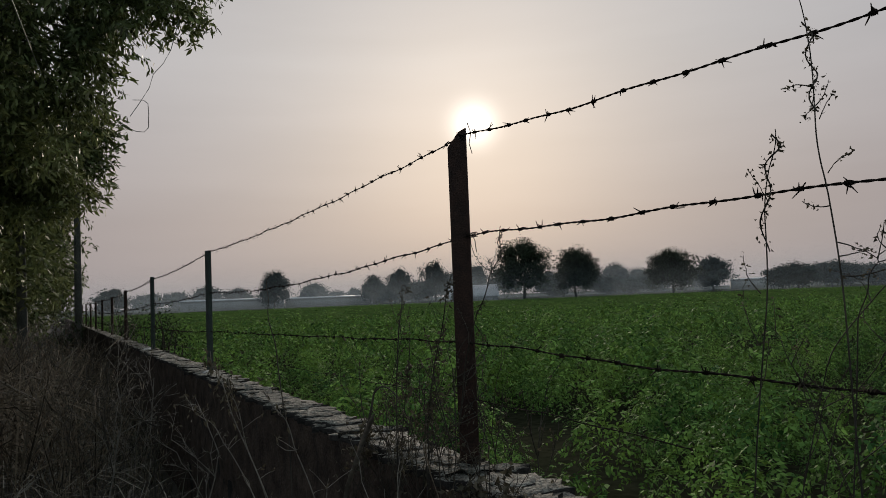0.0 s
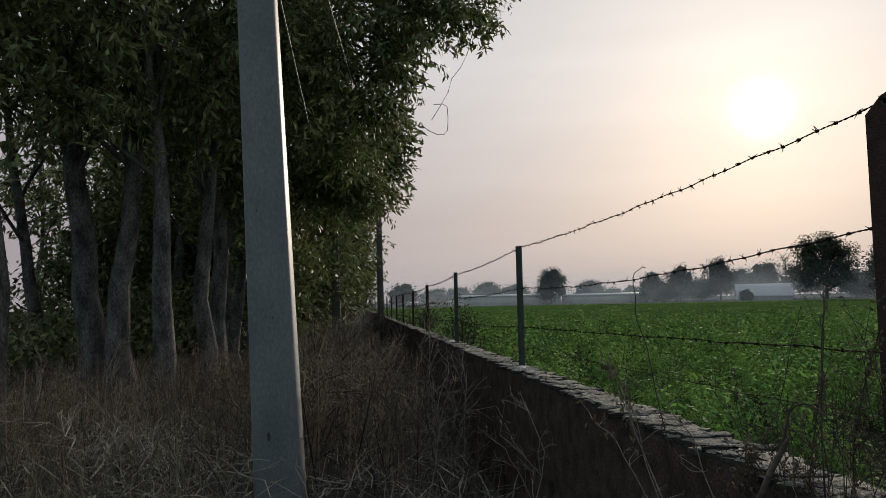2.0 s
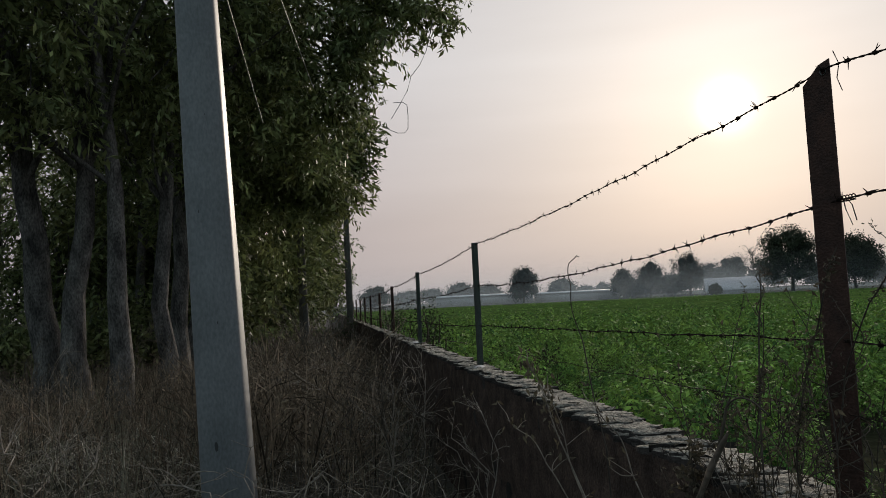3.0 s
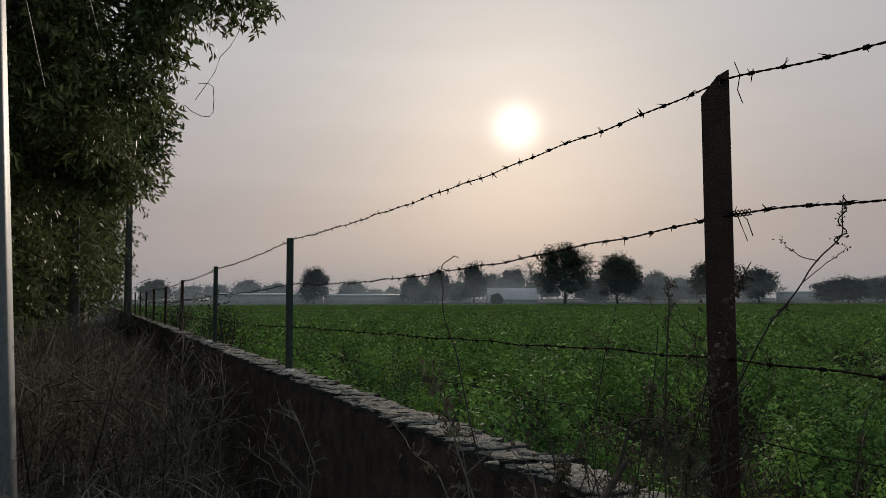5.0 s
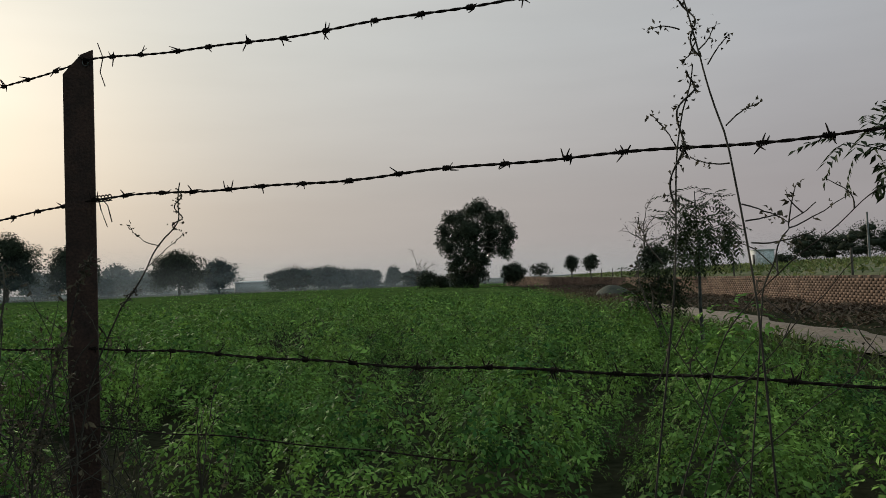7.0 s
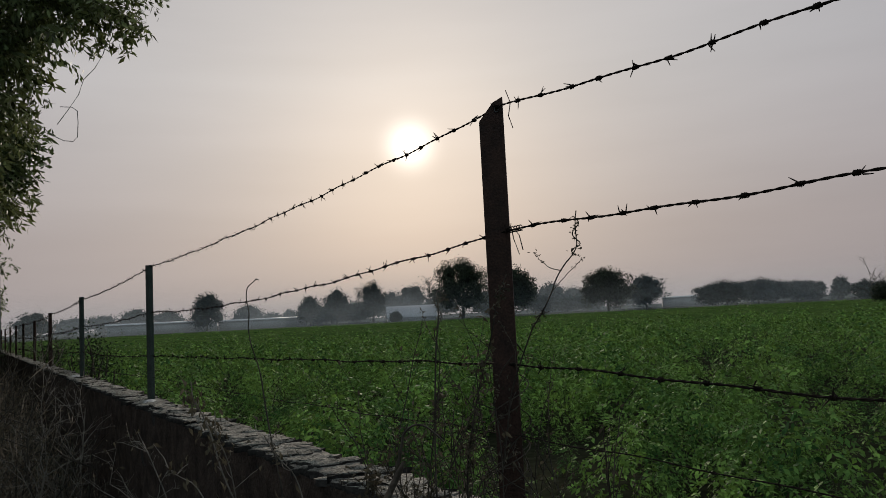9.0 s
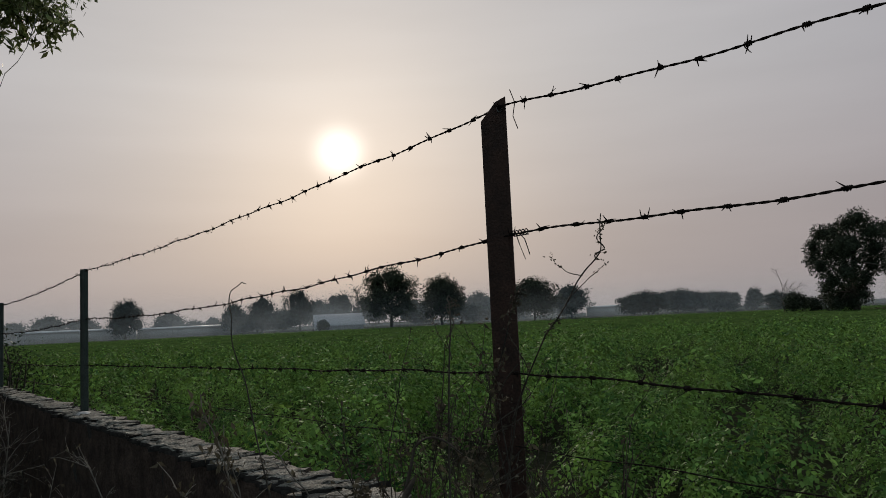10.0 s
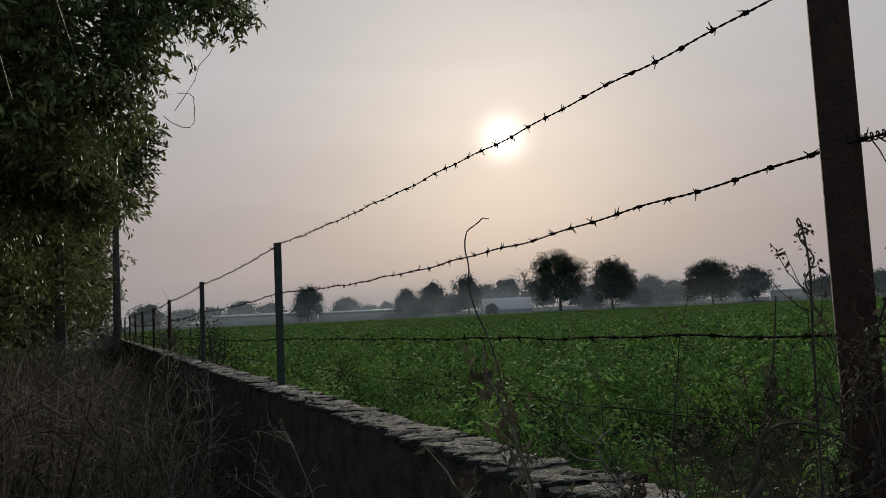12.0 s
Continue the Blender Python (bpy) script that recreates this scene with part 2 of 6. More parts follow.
def haze_sheet_material(name, thick, height):
    """A see-through sheet standing in for haze: clear but for a share that scatters light, thinning out upwards."""
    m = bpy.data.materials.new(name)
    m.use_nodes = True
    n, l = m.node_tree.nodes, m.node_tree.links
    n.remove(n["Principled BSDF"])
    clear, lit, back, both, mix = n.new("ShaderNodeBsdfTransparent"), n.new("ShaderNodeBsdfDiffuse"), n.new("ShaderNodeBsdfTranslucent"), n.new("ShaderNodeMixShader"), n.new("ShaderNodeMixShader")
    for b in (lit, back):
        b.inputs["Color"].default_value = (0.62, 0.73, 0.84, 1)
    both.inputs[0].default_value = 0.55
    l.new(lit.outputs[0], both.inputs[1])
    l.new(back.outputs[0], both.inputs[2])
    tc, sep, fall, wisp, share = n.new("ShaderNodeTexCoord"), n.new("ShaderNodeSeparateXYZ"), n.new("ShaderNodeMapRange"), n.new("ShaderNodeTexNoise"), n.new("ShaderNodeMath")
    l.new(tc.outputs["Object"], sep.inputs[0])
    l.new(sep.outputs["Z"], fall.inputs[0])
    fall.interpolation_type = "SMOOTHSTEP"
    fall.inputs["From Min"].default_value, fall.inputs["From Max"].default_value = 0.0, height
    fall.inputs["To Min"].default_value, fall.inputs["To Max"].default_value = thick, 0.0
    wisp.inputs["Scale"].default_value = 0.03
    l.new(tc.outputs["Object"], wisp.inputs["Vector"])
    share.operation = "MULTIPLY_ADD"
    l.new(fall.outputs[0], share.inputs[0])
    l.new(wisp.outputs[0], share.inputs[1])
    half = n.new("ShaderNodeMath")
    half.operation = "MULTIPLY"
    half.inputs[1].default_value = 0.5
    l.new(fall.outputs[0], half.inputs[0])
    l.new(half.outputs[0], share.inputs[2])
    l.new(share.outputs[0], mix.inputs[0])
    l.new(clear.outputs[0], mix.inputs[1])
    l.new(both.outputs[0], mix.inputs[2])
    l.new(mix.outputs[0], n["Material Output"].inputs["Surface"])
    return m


M_HAZE_A, M_HAZE_B, M_HAZE_C = haze_sheet_material("thin_haze", 0.09, 7.0), haze_sheet_material("middle_haze", 0.11, 9.0), haze_sheet_material("deep_haze", 0.17, 15.0)

# ---- mesh tools ----


def np_mesh(name, blocks, smooth=False):
    """One mesh from blocks of (vertices n x 3, faces m x k)."""
    vs, loops, totals, base = [], [], [], 0
    for v, f in blocks:
        f = np.asarray(f, np.int64)
        vs.append(np.asarray(v, np.float32))
        loops.append((f + base).ravel())
        totals.append(np.full(len(f), f.shape[1]))
        base += len(v)
    vs, loops, totals = np.concatenate(vs), np.concatenate(loops), np.concatenate(totals)
    me = bpy.data.meshes.new(name)
    me.vertices.add(len(vs))
    me.vertices.foreach_set("co", vs.ravel())
    me.loops.add(len(loops))
    me.loops.foreach_set("vertex_index", loops.astype(np.int32))
    me.polygons.add(len(totals))
    me.polygons.foreach_set("loop_start", (np.cumsum(totals) - totals).astype(np.int32))
    me.polygons.foreach_set("loop_total", totals.astype(np.int32))
    if smooth:
        me.polygons.foreach_set("use_smooth", np.ones(len(totals), bool))
    me.update(calc_edges=True)
    return me


def thing(name, label, category, group="", kind="", at=(0, 0, 0)):
    ob = new(name)
    ob.location = at
    return tagged(ob, label, category, group, kind)


def part(name, blocks, mat, parent=None, label="", smooth=False, mesh=None):
    me = mesh or np_mesh(name, blocks, smooth)
    if not me.materials:
        me.materials.append(mat)
    ob = new(name, me)
    if parent:
        ob.parent = parent
    if label:
        tagged(ob, label)
    return ob


BOX_F = np.array([(0, 3, 2, 1), (4, 5, 6, 7), (0, 1, 5, 4), (1, 2, 6, 5), (2, 3, 7, 6), (3, 0, 4, 7)])


def box(x0, x1, y0, y1, z0, z1):
    v = np.array([(x0, y0, z0), (x1, y0, z0), (x1, y1, z0), (x0, y1, z0), (x0, y0, z1), (x1, y0, z1), (x1, y1, z1), (x0, y1, z1)], float)
    return v, BOX_F


def frustum(w0, d0, w1, d1, h, chamfer=0.0):
    """A tapered block round the z axis with cut corners."""
    rings = []
    for w, d, z in ((w0, d0, 0.0), (w1, d1, h)):
        a, b, c = w / 2, d / 2, chamfer
        rings += [(-a + c, -b, z), (a - c, -b, z), (a, -b + c, z), (a, b - c, z), (a - c, b, z), (-a + c, b, z), (-a, b - c, z), (-a, -b + c, z)]
    sides = np.array([(i, (i + 1) % 8, 8 + (i + 1) % 8, 8 + i) for i in range(8)])
    return [(np.array(rings), sides), (np.array(rings)[8:], np.array([range(8)]))]


def tube(points, radii, sides=5):
    p = np.asarray(points, float)
    r = np.broadcast_to(np.asarray(radii, float), (len(p),))
    d = np.gradient(p, axis=0)
    d /= np.linalg.norm(d, axis=1, keepdims=True) + 1e-9
    ref = np.where(np.abs(d[:, 2:3]) > 0.9, np.array([[1.0, 0, 0]]), np.array([[0, 0, 1.0]]))
    u = np.cross(d, ref)
    u /= np.linalg.norm(u, axis=1, keepdims=True) + 1e-9
    w = np.cross(d, u)
    a = np.arange(sides) * 2 * np.pi / sides
    v = p[:, None] + r[:, None, None] * (np.cos(a)[None, :, None] * u[:, None] + np.sin(a)[None, :, None] * w[:, None])
    i, j = np.meshgrid(np.arange(len(p) - 1), np.arange(sides), indexing="ij")
    k = (j + 1) % sides
    f = np.stack([i * sides + j, i * sides + k, (i + 1) * sides + k, (i + 1) * sides + j], -1).reshape(-1, 4)
    return v.reshape(-1, 3), f


def leaf_quads(base, way, up, length, width, fold=0.15):
    """Kite-shaped leaves: base points, directions along the blade, rough upward sides."""
    way = way / (np.linalg.norm(way, axis=1, keepdims=True) + 1e-9)
    side = np.cross(way, up)
    side /= np.linalg.norm(side, axis=1, keepdims=True) + 1e-9
    nrm = np.cross(side, way)
    length, width = np.broadcast_to(length, len(base))[:, None], np.broadcast_to(width, len(base))[:, None]
    mid = base + way * length * 0.45
    lift = nrm * width * fold
    v = np.stack([base, mid + side * width / 2 + lift, base + way * length - lift * 0.5, mid - side * width / 2 + lift], 1)
    n = len(base)
    return v.reshape(-1, 3), np.arange(4 * n).reshape(n, 4)


def rot_z(v, a):
    c, s = np.cos(a), np.sin(a)
    return np.stack([v[..., 0] * c - v[..., 1] * s, v[..., 0] * s + v[..., 1] * c, v[..., 2]], -1)


def scatter(templates, places, angles, sizes, rng):
    """Copies of leaf templates (vertex arrays of quads) at many places, as one block."""
    out = []
    pick = rng.integers(0, len(templates), len(places))
    for k, t in enumerate(templates):
        s = pick == k
        if not s.any():
            continue
        v = rot_z(t[None] * np.asarray(sizes)[s][:, None, None], angles[s][:, None]) + places[s][:, None]
        out.append(v.reshape(-1, 3))
    v = np.concatenate(out)
    return v, np.arange(len(v)).reshape(-1, 4)


def scatter_mesh(shapes, places, turns, sizes, r):
    """Copies of (vertices, faces) shapes, each turned about z, scaled and set in place, as one block."""
    pick = r.integers(0, len(shapes), len(places))
    vs, fs, base = [], [], 0
    for k, (v, f) in enumerate(shapes):
        m = pick == k
        n = int(m.sum())
        if not n:
            continue
        c, s = np.cos(turns[m])[:, None], np.sin(turns[m])[:, None]
        w = np.stack([v[:, 0] * c - v[:, 1] * s, v[:, 0] * s + v[:, 1] * c, np.broadcast_to(v[:, 2], (n, len(v)))], -1) * sizes[m][:, None, None] + places[m][:, None]
        vs.append(w.reshape(-1, 3))
        fs.append((f[None] + (base + np.arange(n) * len(v))[:, None, None]).reshape(-1, 4))
        base += n * len(v)
    return np.concatenate(vs), np.concatenate(fs)


def polar(az, dist):
    """A place az degrees right of +y, dist metres from where the camera walks."""
    return -0.25 + dist * math.sin(radians(az)), 0.45 + dist * math.cos(radians(az))


def unit_rows(rng, n):
    v = rng.normal(size=(n, 3))
    return v / np.linalg.norm(v, axis=1, keepdims=True)

# ---- ground ----
WALL_X0, WALL_X1, WALL_TOP, FIELD_Z = 0.895, 1.105, 1.112, 0.52
D_ROAD, N_ROAD = np.array([0.917, 0.399]), np.array([-0.399, 0.917])   # along the dirt track, and from it towards the field


def ground_z(x, y):
    """Height of the bare ground."""
    side = x * N_ROAD[0] + y * N_ROAD[1]
    left = 0.05 * np.sin(0.9 * x + 0.4 * y) * np.sin(0.55 * y)
    left = np.where(x > 0.6, 0.0, left)
    right = FIELD_Z + 0.03 * np.sin(0.7 * x) * np.sin(0.6 * y)
    bank = np.clip((-9.6 - side) / 1.2, 0, 1) * 0.75 + np.clip((-11 - side) / 30, 0, 1) * 0.9
    return np.where(x < 0.99, left, right + np.where((side < -9.5) & (x > 1), bank, 0))


xs = np.concatenate([-np.geomspace(2400, 6, 22), np.linspace(-5.5, 0.98, 27), [1.0], np.linspace(1.3, 40, 79), np.geomspace(42, 2400, 26)])
ys = np.concatenate([-np.geomspace(2400, 13, 18), np.linspace(-12, 40, 105), np.geomspace(42, 2400, 28)])
gx, gy = np.meshgrid(xs, ys, indexing="ij")
gv = np.stack([gx, gy, ground_z(gx, gy)], -1).reshape(-1, 3)
ii, jj = np.meshgrid(np.arange(len(xs) - 1), np.arange(len(ys) - 1), indexing="ij")
gf = np.stack([ii * len(ys) + jj, (ii + 1) * len(ys) + jj, (ii + 1) * len(ys) + jj + 1, ii * len(ys) + jj + 1], -1).reshape(-1, 4)
ground = part("ground", [(gv, gf)], M_SOIL, smooth=True)
ground.data.materials.append(M_FIELD)
ground.data.polygons.foreach_set("material_index", (gv[gf[:, 0], 0] > 0.985).astype(np.int32))
tagged(ground, "dry brown earth reaching to the horizon", "ground", kind="structure")


def strip(s0, s1, a0, a1, step, lift, ragged=0.0, rows=6):
    """A sheet lying along the dirt track, from s0 to s1 across it and from a0 to a1 along it."""
    a = np.arange(a0, a1 + step, step)
    c = np.linspace(0, 1, rows)
    aa, cc = np.meshgrid(a, c, indexing="ij")
    wob = ragged * (np.sin(aa * 1.3) + 0.6 * np.sin(aa * 3.1 + 1))
    ss = s0 + wob * (1 - cc) + (s1 - s0) * cc + wob * 0.5 * cc
    x, y = aa * D_ROAD[0] + ss * N_ROAD[0], aa * D_ROAD[1] + ss * N_ROAD[1]
    z = ground_z(x, y) + lift + 0.03 * np.sin(cc * np.pi * 3) * np.sin(np.pi * cc)
    v = np.stack([x, y, z], -1).reshape(-1, 3)
    i, j = np.meshgrid(np.arange(len(a) - 1), np.arange(rows - 1), indexing="ij")
    f = np.stack([i * rows + j, (i + 1) * rows + j, (i + 1) * rows + j + 1, i * rows + j + 1], -1).reshape(-1, 4)
    return v, f


road = part("road", [strip(-5.5, -4.15, 4.5, 75, 0.4, 0.03, 0.12, 9)], M_ROAD, smooth=True)
tagged(road, "pale dusty dirt track with wheel ruts", "road", kind="structure")
bank = part("raised_field", [strip(-45, -9.75, -10, 160, 1.0, 0.12, 0.0, 40)], M_BANK, smooth=True)
tagged(bank, "raised grassy field behind the brick wall", "field", kind="structure")

# ---- boundary wall under the fence ----
WALL_Y0, WALL_Y1 = -4.0, 70.0
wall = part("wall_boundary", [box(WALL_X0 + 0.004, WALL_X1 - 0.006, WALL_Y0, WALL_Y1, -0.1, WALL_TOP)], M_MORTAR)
tagged(wall, "brick boundary wall with shade in its dark colour and a rough cement top", "wall", kind="structure")
rng = np.random.default_rng(4)

# ---- fence ----
POSTS = [(-2.5, 2.17), (1.99, 2.225), (6.49, 2.146), (10.5, 2.085), (14.52, 2.01), (18.0, 1.95), (21.5, 1.94), (24.6, 1.93), (28.0, 1.92), (31.5, 1.92), (35.0, 1.92), (38.5, 1.92), (42.0, 1.92)]
FENCE_X = 1.056


def angle_profile(w, t):
    """An L section: one flange along x, the other going back along y from its near end."""
    return np.array([(-w / 2, 0), (w / 2, 0), (w / 2, t), (-w / 2 + t, t), (-w / 2 + t, w), (-w / 2, w)])


def fence_post(y, top, slanted, mat, twist, label):
    w, t, z0 = 0.066, 0.006, 1.02
    ob = thing("fence_post", label, "fence post", "posts of the barbed wire fence", at=(FENCE_X, y, z0))
    ob.rotation_euler = (0, 0, radians(twist))
    prof = angle_profile(w, t) - np.array([w / 2, 0])
    h = top - z0
    if slanted:
        # the cut runs down from the wire's side to the other edge; three heights on the flat flange give the cut its knee
        front = [(-w, 0, 0), (0, 0, 0), (0, 0, h), (-0.026, 0, h - 0.012), (-w, 0, h - 0.06)]
        v = np.array(front + [(x, t, z) for x, _, z in front], float)
        n = 5
        sides = [(i, (i + 1) % n, n + (i + 1) % n, n + i) for i in range(n)]
        blocks = [(v, np.array(sides)), (v, np.array([[4, 3, 2, 1, 0]])), (v, np.array([[5, 6, 7, 8, 9]])), box(-w, -w + t, t, w, 0, h - 0.075)]
    else:
        v = np.concatenate([np.c_[prof, np.zeros(6)], np.c_[prof, np.full(6, h)]])
        sides = [(i, (i + 1) % 6, 6 + (i + 1) % 6, 6 + i) for i in range(6)]
        blocks = [(v, np.array(sides)), (v, np.array([[6, 7, 8, 9], [6, 9, 10, 11]]))]
    iron = part("angle_iron", blocks, mat, ob)
    if slanted:
        a = np.linspace(0, 2 * np.pi, 13)
        ring = np.stack([-0.016 + 0.006 * np.cos(a), np.full(13, -0.002), h - 0.032 + 0.008 * np.sin(a)], -1)
        part("bolt_hole_rim", [tube(ring, 0.0016, 4)], M_IRONARM, iron, "worn bright rim of the wire hole")
    # mortar collar where the post is set into the wall
    a = np.linspace(0, 2 * np.pi, 11)[:-1]
    rr = 0.075 + 0.02 * np.random.default_rng(int(y * 10) % 97).random(10)
    base = np.stack([-w / 2 + rr * np.cos(a), w / 2 - 0.02 + rr * np.sin(a), np.full(10, 0.05)], -1)
    topr = np.stack([-w / 2 + 0.6 * rr * np.cos(a), w / 2 - 0.02 + 0.6 * rr * np.sin(a), np.full(10, 0.115)], -1)
    v = np.concatenate([base, topr])
    part("mortar_collar", [(v, np.array([(i, (i + 1) % 10, 10 + (i + 1) % 10, 10 + i) for i in range(10)])), (topr, np.array([range(10)]))], M_COPING, ob)
    return ob


fence_post(1.99, 2.225, True, M_STEEL, -50, "rusty brown angle-iron fence post with a slant-cut top and withered creeper")
for k, (y, top) in enumerate(POSTS):
    if k != 1:
        fence_post(y, top, False, M_PAINTED if k < 4 else M_STEEL, -48 + 6 * math.sin(k * 2.1), "weathered grey-green angle-iron fence post set in the wall")

# heights of the four wires at each post, top to bottom
WIRES = [[2.26, 2.195, 2.13, 2.055, 1.985], [1.868, 1.868, 1.79, 1.735, 1.665], [1.51, 1.525, 1.46, 1.432, 1.39], [1.34, 1.345, 1.30, 1.28, 1.25]]
SAGS = [[0.118, 0.034], [0.034, 0.058], [0.04, 0.004], [0.012, 0.012]]   # first span, second span; the rest take 25 mm


def wire_at(n, y):
    """Height of wire n over the wall's line."""
    ps = [p[0] for p in POSTS]
    hs = WIRES[n] + [WIRES[n][-1] - 0.05] * (len(ps) - len(WIRES[n]))
    k = np.clip(np.searchsorted(ps, y) - 1, 0, len(ps) - 2)
    ps, hs = np.array(ps), np.array(hs)
    u = (y - ps[k]) / (ps[k + 1] - ps[k])
    kinks = 0.0025 * np.sin(y * 7.3 + n) + 0.002 * np.sin(y * 17 + 2 * n)
    return hs[k] * (1 - u) + hs[k + 1] * u - np.where(k == 0, SAGS[n][0], np.where(k == 1, SAGS[n][1], 0.025)) * 4 * u * (1 - u) + kinks


def barb_blocks(seed):
    """Two tight turns round the wire with four pointed ends, along y."""
    r = np.random.default_rng(seed)
    blocks = []
    for s in (-1, 1):
        a = np.linspace(0, 4.4 * np.pi, 10)
        coil = np.stack([0.0042 * np.cos(a), s * 0.003 + 0.0035 * (a / a[-1] - 0.5) * 2, 0.0042 * np.sin(a)], -1)
        blocks.append(tube(coil, 0.0016, 3))
        for e in (0, -1):
            ang = r.uniform(0, 2 * np.pi)
            tip = np.array([np.cos(ang) * 0.4, r.uniform(-0.7, 0.7), np.sin(ang) if abs(np.sin(ang)) > 0.4 else 0.8 * np.sign(np.sin(ang) + 0.01)])
            tip /= np.linalg.norm(tip)
            blocks.append(tube([coil[e], coil[e] + tip * 0.008, coil[e] + tip * r.uniform(0.011, 0.019)], [0.0016, 0.0014, 0.0007], 3))
    return blocks


BARBS = [np_mesh("barb", barb_blocks(k)) for k in range(9)]
rng = np.random.default_rng(8)
for n in range(4):
    y1 = 10.5 if n == 3 else 42.0
    y0 = 1.05 if n == 3 else -2.5
    wire = thing("barbed_wire", ("rusty twisted barbed wire along the top of the posts", "rusty twisted barbed wire strung between the fence posts", "slack rusty barbed wire just above the crop", "thin rusty lowest wire half hidden in weeds")[n], "barbed wire", "wires of the fence")
    near_y = np.arange(y0, min(y1, 7.2), 0.007)
    for s in (0, 1):
        a = near_y * 2 * np.pi / 0.055 + s * np.pi
        rad = 0.0013 if n < 3 else 0.0008
        pts = np.stack([FENCE_X - 0.012 + rad * np.cos(a), near_y, wire_at(n, near_y) + rad * np.sin(a)], -1)
        part("strand", [tube(pts, 0.0016 if n < 3 else 0.0010, 4)], M_WIRE, wire, smooth=True)
    far_y = np.arange(7.2, y1, 0.1)
    if len(far_y) > 2:
        part("far_strand", [tube(np.stack([np.full(len(far_y), FENCE_X - 0.012), far_y, wire_at(n, far_y)], -1), 0.0032, 5)], M_WIRE, wire)
    if n == 3:
        continue
    y, far_blocks = y0 + 0.05, []
    while y < min(y1, 24.0):
        z = float(wire_at(n, np.array(y)))
        if y < 10.5:
            b = part("barb", None, M_WIRE, wire, mesh=BARBS[rng.integers(0, 9)])
            b.location, b.rotation_euler = (FENCE_X - 0.012, y, z), (0, rng.uniform(0, 6.28), 0)
            b.scale = (1.05,) * 3
        else:
            for _ in range(2):
                t = unit_rows(rng, 1)[0] * 0.022
                far_blocks.append(tube([np.array([FENCE_X - 0.012, y, z]) - t, np.array([FENCE_X - 0.012, y, z]) + t], 0.0022, 3))
        y += rng.uniform(0.088, 0.112) if n != 2 else rng.uniform(0.10, 0.14)
    if far_blocks:
        tagged(part("far_barbs", far_blocks, M_WIRE, wire), kind="stuff")

# loose wire ends tied at the slant-cut post
tie = thing("tie_wire", "loose tied wire ends on the rusty post", "wire tie")
part("tie_end", [tube([(1.05, 1.965, 2.235), (1.056, 1.955, 2.20), (1.05, 1.958, 2.165), (1.052, 1.945, 2.13)], 0.0015, 4)], M_WIRE, tie)
part("tie_end", [tube([(1.044, 1.965, 1.868), (1.03, 1.94, 1.84), (1.034, 1.925, 1.80)], 0.0014, 4)], M_WIRE, tie)
part("tie_end", [tube([(1.044, 1.955, 1.868), (1.04, 1.93, 1.85), (1.03, 1.905, 1.81)], 0.0014, 4)], M_WIRE, tie)
part("tie_coil", [tube([(1.044 + 0.007 * math.cos(a), 1.975 - 0.0018 * a, 1.868 + 0.007 * math.sin(a)) for a in np.linspace(0, 30, 60)], 0.0016, 4)], M_WIRE, tie)

# ---- poles and cables ----


def concrete_pole(x, y, w0, w1, d0, d1, h, turn, lean, label):
    ob = thing("utility_pole", label, "utility pole", "utility poles", at=(x, y, 0.0))
    ob.rotation_euler = (0, radians(lean), radians(turn))
    part("shaft", frustum(w0, d0, w1, d1, h, 0.012), M_CONCRETE if y < 10 else M_SHADEPOLE, ob)
    return ob


# lean brings the head over by the tilt that the long edges show
pole = concrete_pole(-0.905, 5.98, 0.355, 0.205, 0.20, 0.14, 7.8, -7, -2.3, "grey pre-cast concrete utility pole with a sunlit edge")
chips = np.random.default_rng(2)
for k in range(5):
    z = (0.74, 1.6, 2.4, 3.1, 0.35)[k]
    x = (-0.045, 0.02, -0.06, 0.03, 0.05)[k]
    r = (0.022, 0.006, 0.008, 0.005, 0.006)[k]
    a = np.linspace(0, 2 * np.pi, 8)[:-1]
    yf = -(0.20 + (0.14 - 0.20) * z / 7.8) / 2
    rim = np.stack([x + r * 0.6 * np.cos(a), np.full(7, yf - 0.003), z + r * 1.6 * np.sin(a)], -1)
    back = np.stack([x + r * 0.4 * np.cos(a), np.full(7, yf - 0.001), z + r * 1.2 * np.sin(a)], -1)
    part("chip", [(np.concatenate([rim, back]), np.array([(i, (i + 1) % 7, 7 + (i + 1) % 7, 7 + i) for i in range(7)])), (rim, np.array([range(7)]))], M_DARKGAP, pole.children[0], "dark chip in the concrete face")
pole_b = concrete_pole(-0.88, 25.5, 0.30, 0.2, 0.16, 0.12, 5.8, -6, -0.6, "distant grey concrete pole among the trees")
pole_c = concrete_pole(0.77, 31.0, 0.28, 0.17, 0.15, 0.11, 8.3, -6, -0.3, "distant concrete pole with a steel cross-arm")
arm = part("cross_arm", [box(-0.75, 0.75, -0.10, -0.04, 7.78, 7.86)], M_IRONARM, pole_c)
for x in (-0.65, 0.65):
    p = part("insulator", [tube([(x, -0.07, 7.86), (x, -0.07, 7.92), (x, -0.07, 7.93), (x, -0.07, 8.0)], [0.02, 0.02, 0.045, 0.03], 8)], M_WHITE, arm, "small white porcelain insulator")


def cable(name, pts, r, mat, label):
    ob = thing(name, label, "cable")
    part("line", [tube(pts, r, 5)], mat, ob, smooth=True)
    return ob


